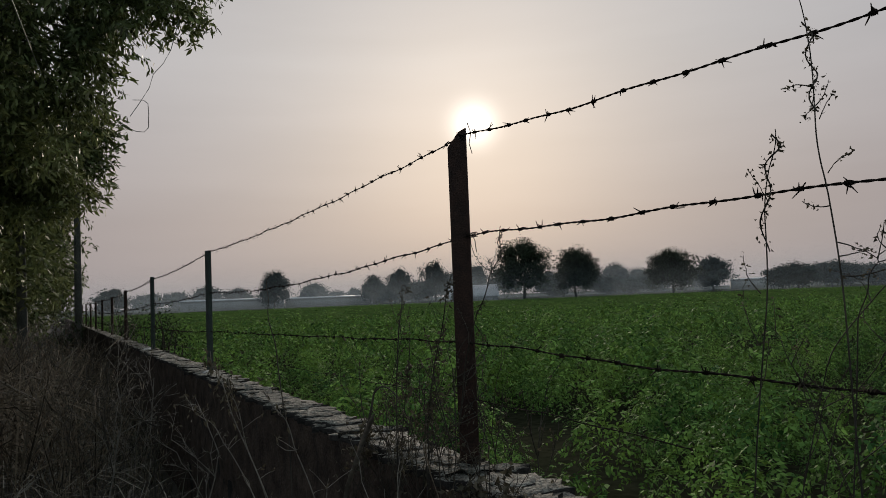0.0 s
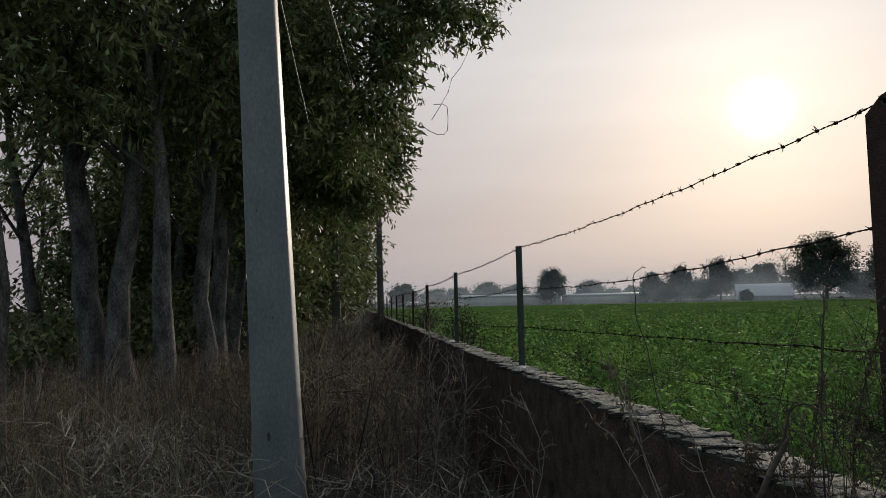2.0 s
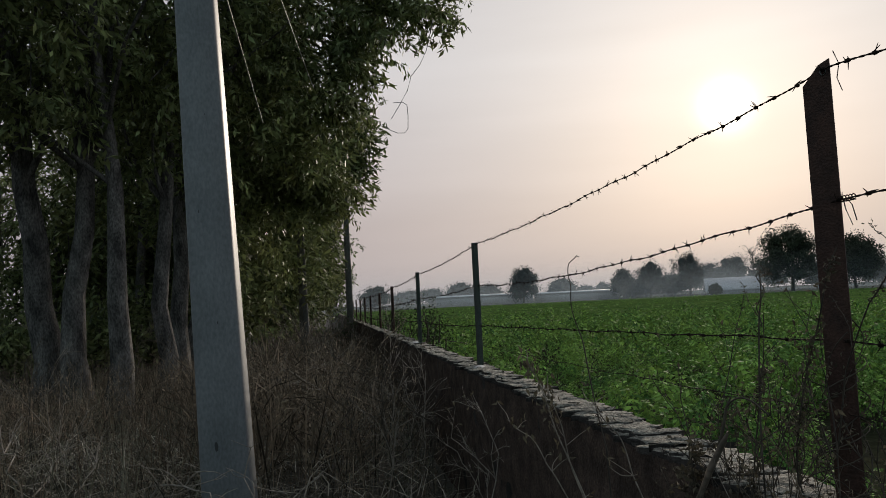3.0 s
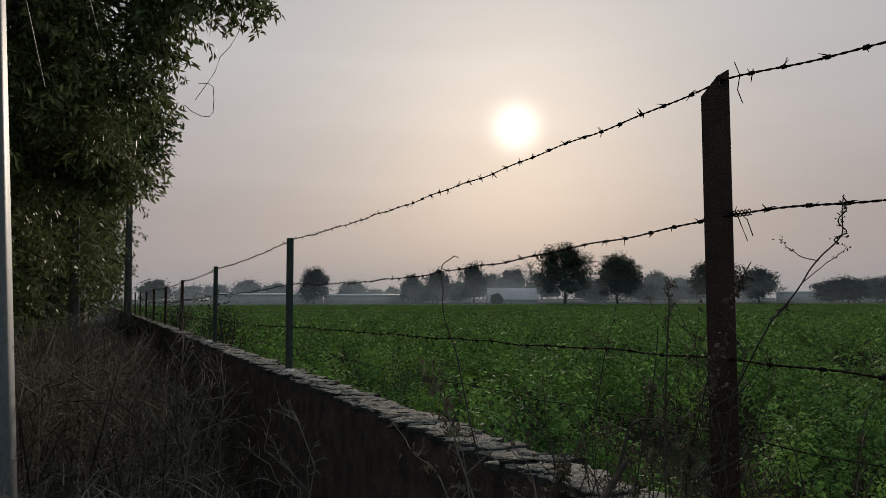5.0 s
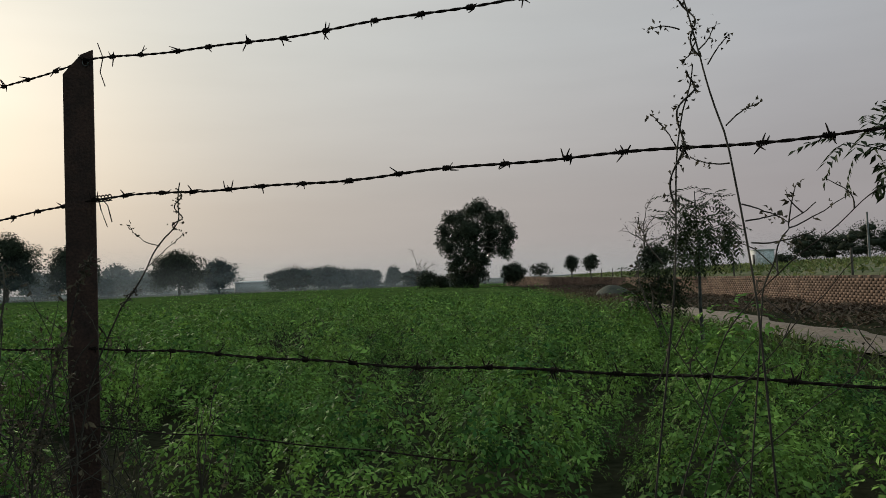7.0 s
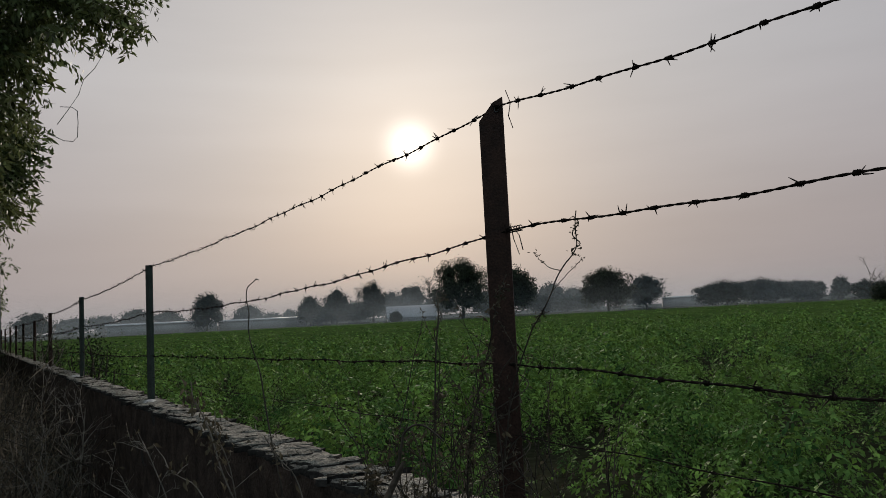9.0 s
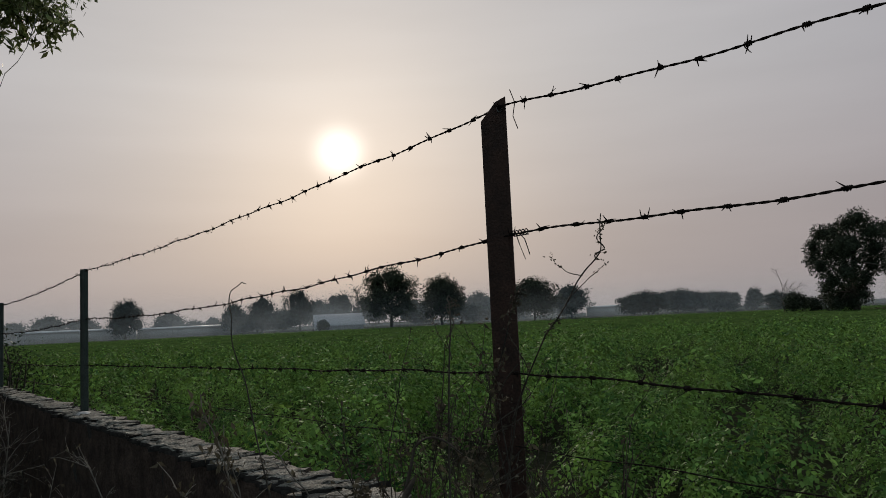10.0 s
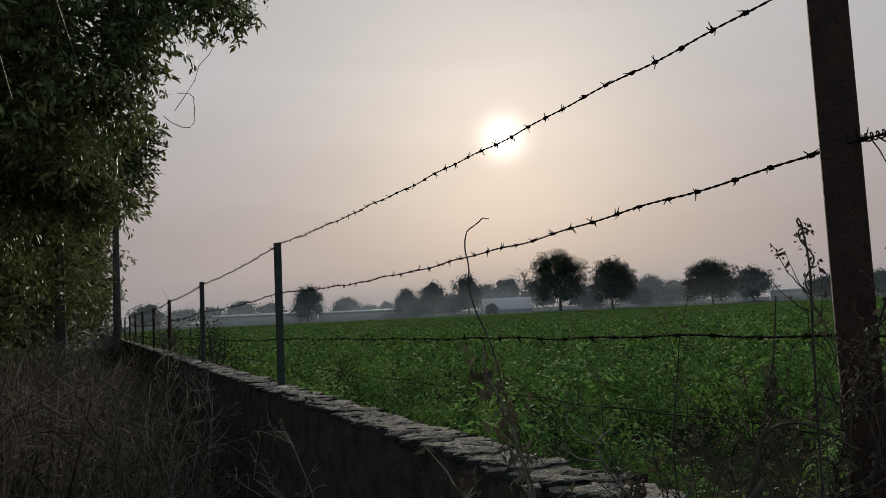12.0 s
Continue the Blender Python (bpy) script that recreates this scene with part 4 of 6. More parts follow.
# many more, thin and tangled, on both sides of the post
q = np.random.default_rng(33)
for k in range(10):
    x, y = (q.uniform(0.82, 0.90) if k % 4 else q.uniform(1.13, 1.22)), q.normal(2.14, 0.22)
    z = q.uniform(0.7, 0.95)
    dry_weed(x, y, z, 850 + k, (q.uniform(1.30, 1.52) - z) * 0.7, 0.6, "thin tangled dry weed with withered leaves beside the post", (q.normal(0, 12), q.normal(0, 9), 0), mat=(M_TWIG, M_TWIG, M_BRUSH)[k % 3], leafy=0.34, r0=0.0028, kids=2, levels=3, up=0.85, leaf=0.015, stem_curve=0.10)
# bleached branching stalks leaning out from the wall
for k, (x, y, z, h, lean) in enumerate([(0.80, 2.15, 0.5, 0.60, (16, -30, 0)), (0.80, 1.75, 0.5, 0.60, (18, -24, 0))]):
    dry_weed(x, y, z, 230 + k, h, 0.6, "bleached dry weed leaning out from the wall face", lean, mat=M_PALETWIG, r0=0.0032, kids=3, levels=2, leafy=0.25, leaf=0.016)
# withered tufts hanging over the wall's edge
for k, (x, y, z, h, lean) in enumerate([(0.90, 1.55, 1.0, 0.22, (10, -30, 0)), (0.9, 2.45, 1.02, 0.16, (14, -30, 0))]):
    dry_weed(x, y, z, 240 + k, h, 0.8, "withered leafy tuft hanging over the wall's edge", lean, r0=0.003, kids=5, levels=2, leafy=1.6, leaf=0.024)
# thick snapped stem leaning before the wall, with a thin cane arching from its head
stump = thing("snapped_stem", "snapped grey-brown woody stem leaning before the wall", "stump")
part("stem", [tube([(0.56, 2.36, -0.02), (0.60, 2.17, 0.7), (0.63, 2.04, 1.12), (0.648, 1.957, 1.259), (0.66, 1.912, 1.325), (0.664, 1.90, 1.345)], [0.012, 0.010, 0.0085, 0.0078, 0.0068, 0.003], 8)], M_STUMP, stump, smooth=True)
part("fork", [tube([(0.655, 1.93, 1.30), (0.664, 1.915, 1.36), (0.668, 1.905, 1.40), (0.672, 1.89, 1.425)], [0.0045, 0.0036, 0.003, 0.0016], 6)], M_TWIG, stump, smooth=True)
cane_u = np.linspace(0, 1, 14)[:, None]
part("cane", [tube(np.array([0.668, 1.905, 1.40]) + cane_u * (0.02, -0.135, 0.0) + np.sin(np.pi * cane_u ** 0.85) * (0, 0, 0.028), np.linspace(0.0028, 0.0016, 14), 5)], M_TWIG, stump, smooth=True)
for k, (x, y, h) in enumerate([(0.62, 4.6, 0.8), (0.5, 5.6, 0.85), (0.35, 6.3, 0.9), (0.6, 7.2, 0.9), (0.2, 7.8, 1.0), (-0.3, 8.4, 1.0), (0.55, 9.0, 1.0), (0.1, 9.8, 1.05), (-1.6, 8.0, 0.9), (-2.4, 7.2, 0.8), (-3.2, 8.8, 0.9), (-0.1, 6.6, 0.8), (-1.5, 10.5, 1.0), (0.5, 11.2, 1.0), (-2.6, 10.4, 1.0), (-4.1, 9.6, 1.0), (0.3, 12.8, 1.1), (-0.6, 12.2, 1.1)]):
    dry_weed(x, y, 0.0, 250 + k, h * (1.2 if y > 6 else 1.0), 0.6, "bushy brown dry weed standing in the verge grass", (6 * math.sin(k * 2.3), 8 * math.cos(k * 1.7), 0), mat=M_PALETWIG if k % 3 == 0 else M_TWIG, r0=0.006, kids=4, leafy=0.1)
# fallen bleached sticks
twig_rng = np.random.default_rng(35)
for k in range(26):
    x, y, a, b = twig_rng.uniform(-4.6, -0.1), 3.9 + 3.2 * twig_rng.random() ** 1.3, twig_rng.uniform(0, 6.28), twig_rng.uniform(0.5, 1.2)
    if abs(x + 0.95) < 0.35 and y > 5.2:
        continue
    rr_ = np.random.default_rng(300 + k)
    stick = thing("fallen_branch", "bleached gnarled twig lying in the dry grass", "branch", "fallen twigs", at=(x, y, 0.24))
    p, q = limb(rr_, (0, 0, 0), (b * math.cos(a), b * math.sin(a), rr_.uniform(0.1, 0.4)), 0.0085, 0.003, 0.28, 9)
    p += 0.02 * rr_.normal(size=p.shape)
    blocks = [tube(p, q, 5)]
    for m in range(7):
        base = p[rr_.integers(2, 9)]
        c, e = limb(rr_, base, base + unit_rows(rr_, 1)[0] * (0.32, 0.32, 0.2) + (0, 0, 0.05), 0.0045, 0.0018, 0.25)
        blocks.append(tube(c, e, 4))
        c2, e2 = limb(rr_, c[3], c[3] + unit_rows(rr_, 1)[0] * (0.16, 0.16, 0.12), 0.0028, 0.0014, 0.2)
        blocks.append(tube(c2, e2, 3))
    part("branch", blocks, M_PALETWIG, stick)
# pale dead bushes by the wall
for k, (x, y, h) in enumerate([(0.15, 6.2, 0.85), (-0.15, 7.4, 0.95), (0.45, 6.9, 0.8)]):
    dry_weed(x, y, 0.0, 330 + k, h, 0.7, "bleached leafless bush leaning by the wall", (7 * math.sin(k * 1.9), 9 * math.cos(k * 2.7), 0), mat=M_PALETWIG, r0=0.006, kids=4, leafy=0.05)


# two tall stems with creeper in front of the wires
def creeper_stem(name, pts, rad, label, seed, whorls, side=(), leaf=1.0):
    ob = thing(name, label, "weed", "tall stems by the fence")
    r = np.random.default_rng(seed)
    pts = np.array(pts, float)
    s = np.linspace(0, len(pts) - 1, 40)
    p = np.stack([np.interp(s, np.arange(len(pts)), pts[:, k]) for k in range(3)], -1)
    p += 0.0035 * np.sin(s[:, None] * (3.1, 2.3, 0)) * (1, 1, 0)
    part("stem", [tube(p, np.linspace(rad, rad * 0.5, 40), 6)], M_TWIG, ob, smooth=True)
    vine, leaves = [], []
    for a, b in whorls:
        m = (p[:, 2] > a) & (p[:, 2] < b)
        q = p[m]
        t = np.linspace(0, 14, 50)
        c = np.stack([np.interp(np.linspace(0, 1, 50), np.linspace(0, 1, len(q)), q[:, k]) for k in range(3)], -1) + 0.007 * np.stack([np.cos(t), np.sin(t), 0 * t], -1)
        vine.append(tube(c, 0.0013, 4))
        k = int((b - a) * 520)
        base = c[r.integers(0, 50, k)] + 0.004 * r.normal(size=(k, 3))
        leaves.append((base, unit_rows(r, k) + (0, 0, -0.3)))
    for (x, y, z), (dx, dy, dz) in side:
        c, e = limb(r, (x, y, z), (x + dx, y + dy, z + dz), 0.0011, 0.0006, 0.10, 10)
        vine.append(tube(c, e, 4))
        k = 12
        base = c[r.integers(5, 10, k)] + 0.004 * r.normal(size=(k, 3))
        leaves.append((base, unit_rows(r, k) + (0, 0, -0.3)))
    part("creeper", vine, M_TWIG, ob)
    b, w = np.concatenate([l[0] for l in leaves]), np.concatenate([l[1] for l in leaves])
    part("withered_foliage", [leaf_quads(b, w, unit_rows(r, len(b)), leaf * r.uniform(0.004, 0.010, len(b)), leaf * r.uniform(0.0025, 0.005, len(b)), 0.5)], M_DRYLEAF, ob)
    return ob


creeper_stem("tall_weed", [(0.85, 0.50, 0.0), (0.852, 0.53, 1.3), (0.86, 0.55, 1.6), (0.875, 0.572, 1.82), (0.905, 0.605, 1.94), (0.955, 0.655, 2.12), (0.985, 0.69, 2.25)], 0.0017, "tall bare brown weed stem with withered creeper crossing the wires", 5, [(1.93, 2.12)],
             [((0.935, 0.635, 1.99), (0.0, 0.045, 0.008)), ((0.91, 0.608, 1.95), (0.0, -0.025, 0.035)), ((0.90, 0.596, 1.925), (0.0, -0.028, 0.034)), ((0.882, 0.575, 1.837), (0.0, -0.046, 0.026)), ((0.876, 0.572, 1.787), (0.004, 0.048, 0.012)),
              ((0.868, 0.56, 1.732), (0.01, -0.054, -0.026)), ((0.865, 0.556, 1.71), (0.01, -0.042, 0.006)), ((0.862, 0.55, 1.682), (0.015, -0.075, 0.012)), ((0.91, 0.61, 1.965), (0.0, 0.02, -0.03))])
creeper_stem("tall_weed", [(0.78, 0.74, 0.0), (0.795, 0.672, 1.34), (0.80, 0.643, 1.6), (0.804, 0.627, 1.75), (0.806, 0.615, 1.85), (0.806, 0.605, 1.905)], 0.0015, "thin dry stem wrapped in withered creeper", 6, [(1.72, 1.90)],
             [((0.81, 0.65, 1.66), (0.0, 0.03, 0.06)), ((0.81, 0.66, 1.58), (0.0, 0.02, 0.1)), ((0.808, 0.625, 1.8), (0.0, 0.03, 0.05)), ((0.81, 0.67, 1.5), (0, -0.03, 0.1))])
# bramble stems crossing one another behind the tall weeds
r = np.random.default_rng(64)
for path, rad, twigs in (([(0.88, 0.62, 0.9), (0.88, 0.545, 1.6), (0.88, 0.53, 1.653), (0.88, 0.511, 1.694), (0.88, 0.504, 1.708), (0.88, 0.473, 1.729)], 0.0013, 3),
                         ([(0.88, 0.74, 1.05), (0.88, 0.60, 1.55), (0.88, 0.54, 1.628), (0.88, 0.474, 1.682), (0.88, 0.409, 1.738), (0.88, 0.36, 1.765)], 0.0011, 2),
                         ([(0.89, 0.72, 1.0), (0.89, 0.60, 1.46), (0.89, 0.538, 1.539), (0.89, 0.484, 1.602), (0.89, 0.436, 1.655)], 0.0010, 2),
                         ([(0.89, 0.70, 1.0), (0.89, 0.60, 1.37), (0.89, 0.538, 1.432), (0.89, 0.471, 1.491), (0.89, 0.41, 1.545), (0.89, 0.36, 1.56)], 0.0010, 2),
                         ([(0.87, 0.50, 0.95), (0.87, 0.563, 1.364), (0.87, 0.628, 1.503), (0.87, 0.668, 1.585), (0.87, 0.69, 1.61)], 0.0011, 3),
                         ([(0.88, 0.70, 0.95), (0.88, 0.655, 1.356), (0.88, 0.626, 1.434), (0.88, 0.597, 1.508), (0.88, 0.55, 1.56)], 0.0010, 3)):
    ob = thing("bramble", "thin bare arching bramble stem by the fence", "weed", "tall stems by the fence")
    pts = np.array(path, float)
    s = np.linspace(0, len(pts) - 1, 34)
    p = np.stack([np.interp(s, np.arange(len(pts)), pts[:, k]) for k in range(3)], -1)
    p[1:-1] = (p[:-2] + 2 * p[1:-1] + p[2:]) / 4
    p += 0.002 * np.sin(s[:, None] * (4.0, 5.3, 0)) * (1, 1, 0)
    part("stem", [tube(p, np.linspace(rad, rad * 0.5, 34), 5)], M_TWIG, ob, smooth=True)
    tips = []
    for _ in range(twigs):
        q = p[r.integers(14, 30)]
        c, e = limb(r, q, q + np.array([0.01 * r.normal(), 0.05 * r.normal(), 0.03 + 0.03 * r.random()]), 0.0010, 0.0005, 0.2, 7)
        part("side_twig", [tube(c, e, 4)], M_TWIG, ob)
        tips += [c[-1], c[-2], c[3]]
    b = np.repeat(np.array(tips), 2, 0) + 0.003 * r.normal(size=(2 * len(tips), 3))
    part("withered_foliage", [leaf_quads(b, unit_rows(r, len(b)) + (0, 0, -0.5), unit_rows(r, len(b)), r.uniform(0.006, 0.012, len(b)), r.uniform(0.003, 0.005, len(b)), 0.5)], M_DRYLEAF, ob)
# dead weed leaning out over the verge: bleached stems with short buds, withered leaves hanging near the tips
r = np.random.default_rng(61)
ob = thing("withered_weed", "leaning dead weed with bleached stems and hanging withered leaves", "weed", "tall stems by the fence")
hang_b, hang_w = [], []
for path, rad, leaves in (([(0.62, 1.93, 0), (0.42, 1.87, 0.95), (0.27, 1.85, 1.36), (0.22, 1.85, 1.50), (0.20, 1.85, 1.56)], 0.0032, 70),
                          ([(0.68, 1.93, 0), (0.50, 1.87, 1.05), (0.43, 1.85, 1.26), (0.39, 1.85, 1.37), (0.33, 1.84, 1.45)], 0.003, 9),
                          ([(0.55, 1.88, 0), (0.34, 1.86, 1.10), (0.25, 1.85, 1.30), (0.20, 1.85, 1.38), (0.15, 1.84, 1.42)], 0.0027, 14),
                          ([(0.60, 1.97, 0), (0.38, 1.91, 1.05), (0.31, 1.90, 1.28), (0.27, 1.89, 1.42), (0.25, 1.88, 1.50)], 0.0025, 50)):
    pts = np.array(path, float)
    s = np.linspace(0, len(pts) - 1, 30)
    p = np.stack([np.interp(s, np.arange(len(pts)), pts[:, k]) for k in range(3)], -1) + 0.003 * np.sin(s[:, None] * (5.0, 4.1, 0)) * (1, 1, 0)
    blocks = [tube(p, np.linspace(rad, rad * 0.45, 30) * 0.7, 6)]
    for k in r.integers(9, 29, 9):                              # side shoots and buds
        way = unit_rows(r, 1)[0] * (1, 1, 0.4) + (0, 0, 0.55)
        c, e = limb(r, p[k], p[k] + way * r.uniform(0.015, 0.06), 0.0010, 0.0005, 0.15, 5)
        blocks.append(tube(c, e, 4))
        hang_b.append(c[-1:] + 0.003 * r.normal(size=(2, 3)))
        hang_w.append(unit_rows(r, 2) + (0, 0, 0.3))
    part("stem", blocks, M_WEEDSTEM, ob, smooth=True)
    hang_b.append(p[r.integers(19, 29, leaves)] + 0.012 * r.normal(size=(leaves, 3)))
    hang_w.append(unit_rows(r, leaves) * (0.6, 0.6, 0.4) + (0, 0, -0.9))
hang_b, hang_w = np.concatenate(hang_b), np.concatenate(hang_w)
n = len(hang_b)
part("withered_foliage", [leaf_quads(hang_b, hang_w, unit_rows(r, n), r.uniform(0.008, 0.024, n), r.uniform(0.003, 0.008, n), 0.6)], M_DRYLEAF, ob)
# curled thin stem over the second wire, and the sprig that climbs beside the post
creeper_stem("thin_stem", [(0.52, 2.2, 0.0), (0.52, 2.27, 1.25), (0.52, 2.40, 1.49), (0.52, 2.46, 1.58), (0.52, 2.50, 1.66), (0.52, 2.515, 1.72), (0.52, 2.49, 1.765), (0.52, 2.43, 1.782), (0.52, 2.40, 1.776)], 0.0022, "thin dry stem with a curled tip", 7, [(1.3, 1.36)])
creeper_stem("dry_creeper", [(0.98, 1.98, 1.25), (0.985, 1.93, 1.45), (0.96, 1.80, 1.62), (0.945, 1.70, 1.70), (0.935, 1.64, 1.755), (0.93, 1.60, 1.79), (0.927, 1.585, 1.86)], 0.0022, "dry climbing creeper hanging on the second wire", 9, [(1.6, 1.66), (1.77, 1.85)],
             [((0.94, 1.66, 1.74), (0, 0.09, 0.05)), ((0.945, 1.70, 1.70), (0, -0.10, 0.06)), ((0.985, 1.9, 1.5), (0, 0.06, 0.14)), ((0.985, 1.92, 1.45), (0, -0.1, 0.12))])
creeper_stem("thin_stem", [(0.70, 1.83, 0.2), (0.71, 1.842, 1.3), (0.735, 1.86, 1.6), (0.76, 1.882, 1.70), (0.775, 1.90, 1.715), (0.785, 1.91, 1.69)], 0.0022, "slender dry stem with curled withered leaves beside the post", 8, [(1.4, 1.5), (1.56, 1.70)],
             [((0.735, 1.86, 1.6), (0, 0.06, 0.08)), ((0.72, 1.85, 1.45), (0, -0.08, 0.1)), ((0.71, 1.842, 1.3), (0, 0.1, 0.12))])
creeper_stem("thin_stem", [(0.86, 2.0, 0.3), (0.86, 1.95, 1.28), (0.86, 1.88, 1.5), (0.86, 1.80, 1.66), (0.86, 1.75, 1.74)], 0.0024, "upright dry stem thick with withered leaves beside the post", 18, [(1.15, 1.38), (1.42, 1.60), (1.64, 1.73)],
             [((0.86, 1.95, 1.28), (0, 0.10, 0.10)), ((0.86, 1.92, 1.4), (0, -0.09, 0.09)), ((0.86, 1.88, 1.5), (0, 0.07, 0.06))], 1.9)
creeper_stem("thin_stem", [(0.84, 2.16, 0.3), (0.84, 2.13, 1.09), (0.84, 2.05, 1.42), (0.84, 2.01, 1.60)], 0.0022, "upright dry stem thick with withered leaves beside the post", 19, [(1.08, 1.25), (1.34, 1.48)],
             [((0.84, 2.13, 1.09), (0, 0.1, 0.12)), ((0.84, 2.08, 1.3), (0, -0.08, 0.10))], 1.9)
# withered creeper round the foot of the rusty post
r = np.random.default_rng(77)
ob = thing("post_creeper", "withered brown creeper wound round the rusty post", "creeper")
blocks, lb, lw = [], [], []
for k in range(7):
    t = np.linspace(0, 1, 40)
    a = t * r.uniform(6, 16) + k
    c = np.stack([1.03 + (0.05 + 0.025 * np.sin(t * 9 + k)) * np.cos(a), 2.02 + (0.05 + 0.025 * np.sin(t * 7)) * np.sin(a), 1.12 + t * r.uniform(0.25, 0.52)], -1)
    blocks.append(tube(c, 0.0016, 4))
    lb.append(c[r.integers(0, 40, 34)] + 0.01 * r.normal(size=(34, 3)))
part("vine", blocks, M_TWIG, ob)
lb = np.concatenate(lb)
part("withered_foliage", [leaf_quads(lb, unit_rows(r, len(lb)) + (0, 0, -0.5), unit_rows(r, len(lb)), r.uniform(0.010, 0.022, len(lb)), r.uniform(0.004, 0.008, len(lb)), 0.5)], M_DRYLEAF, ob)

# ---- the crop ----


def crop_plant(seed, shoots, leaves, pairs, length, leaflet, height, spread=0.36):
    """A bushy green plant: shoots of uneven height, each a rosette of feathery leaves with paired oval leaflets."""
    r = np.random.default_rng(seed)
    a = np.arange(shoots) * 2.4 + r.uniform(-0.5, 0.5, shoots)
    u = np.sqrt((np.arange(shoots) + 0.3) / shoots)
    tip = np.stack([spread * u * np.cos(a), spread * u * np.sin(a), height * (1.0 - 0.66 * u ** 1.7) * r.uniform(0.84, 1.06, shoots)], -1)
    n = shoots * leaves
    tip = np.repeat(tip, leaves, 0)
    b = np.tile(np.arange(leaves) * 2.4, shoots) + np.repeat(r.uniform(0, 6.28, shoots), leaves)
    low = np.tile(np.linspace(0, 1, leaves), shoots) ** 0.8       # 0 at the shoot's top, 1 down its stem
    out = np.stack([np.cos(b), np.sin(b), 0 * b], -1)
    base = tip - np.stack([0 * b, 0 * b, low * height * 0.24], -1) + out * (0.012 + 0.03 * low)[:, None]
    way = out + np.stack([0 * b, 0 * b, 0.34 - 1.0 * low], -1) + 0.22 * r.normal(size=(n, 3))
    way /= np.linalg.norm(way, axis=1, keepdims=True)
    lean = tip * (1, 1, 0) / spread                              # leaves on the flanks face outwards
    way += 0.5 * lean - np.stack([0 * b, 0 * b, 0.45 * np.linalg.norm(lean, axis=1)], -1)
    way /= np.linalg.norm(way, axis=1, keepdims=True)
    side = np.cross(way, np.array([0, 0, 1.0]) + 1.3 * lean + 0.3 * r.normal(size=(n, 3)))
    side /= np.linalg.norm(side, axis=1, keepdims=True)
    up = np.cross(side, way)
    size = length * r.uniform(0.7, 1.25, n) * (0.7 + 0.45 * low)
    blocks = []
    for k in range(2 * pairs + 1):
        s = 1.0 if k == 2 * pairs else 0.28 + 0.62 * (k // 2) / max(1, pairs - 1)
        sign = 0.0 if k == 2 * pairs else (1.0 if k % 2 else -1.0)
        rib = base + way * (size * s)[:, None] - up * (size * 0.35 * s ** 2)[:, None]
        grow = way * (1.0 if sign == 0 else 0.5) + side * sign * 0.9 - up * 0.25 + 0.15 * r.normal(size=(n, 3))
        ln = leaflet * r.uniform(0.8, 1.2, n) * (0.75 + 0.35 * math.sin(math.pi * min(s, 0.95)))
        blocks.append(leaf_quads(rib, grow, up + 0.2 * r.normal(size=(n, 3)), ln, ln * 0.5, 0.10)[0])
    # broad lower leaves close the plant towards the ground
    m = shoots if pairs else 0
    if m:
        c = np.arange(m) * 2.4
        rim = np.stack([np.cos(c), np.sin(c), 0 * c], -1)
        foot = rim * (spread * np.sqrt(r.random(m)))[:, None] * 0.95 + np.stack([0 * c, 0 * c, height * r.uniform(0.06, 0.25, m)], -1)
        blocks.append(leaf_quads(foot, rim + 0.5 * r.normal(size=(m, 3)) * (1, 1, 0.4), np.array([0, 0, 1.0]) + 0.3 * r.normal(size=(m, 3)), r.uniform(0.05, 0.085, m), r.uniform(0.024, 0.038, m), 0.1)[0])
    v = np.concatenate(blocks)
    return v, np.arange(len(v)).reshape(-1, 4)


def in_field(x, y):
    side = x * N_ROAD[0] + y * N_ROAD[1]
    return (x > 1.24) & (side > -2.9 + 0.25 * np.sin(x * 1.1)) & (np.hypot(x, y) < 128)


r = np.random.default_rng(12)
FINE = [crop_plant(400 + k, 14, 9, 3, 0.085, 0.029, 0.62, 0.25) for k in range(8)]
MEDIUM = [crop_plant(420 + k, 12, 8, 2, 0.085, 0.041, 0.62, 0.27) for k in range(8)]
COARSE = [crop_plant(440 + k, 10, 8, 0, 0.06, 0.085, 0.60, 0.30) for k in range(8)]
FAR = [crop_plant(460 + k, 8, 4, 0, 0.08, 0.13, 0.46, 0.6) for k in range(6)]
# bare, darker hollows where plants are missing
HOLLOWS = [(1.55, 1.72, 0.62), (2.6, 2.1, 0.55), (3.3, 3.0, 0.45), (2.1, 2.75, 0.4), (3.0, 1.35, 0.42), (3.9, 2.2, 0.45), (2.2, 1.2, 0.36), (4.6, 3.4, 0.4), (2.9, 4.3, 0.4), (5.0, 1.9, 0.5), (5.6, 4.4, 0.40), (7.5, 3.2, 0.5), (2.6, 3.6, 0.25), (6.4, 6.8, 0.4), (9.5, 5.2, 0.6), (3.9, 5.6, 0.3), (12, 8, 0.7)]


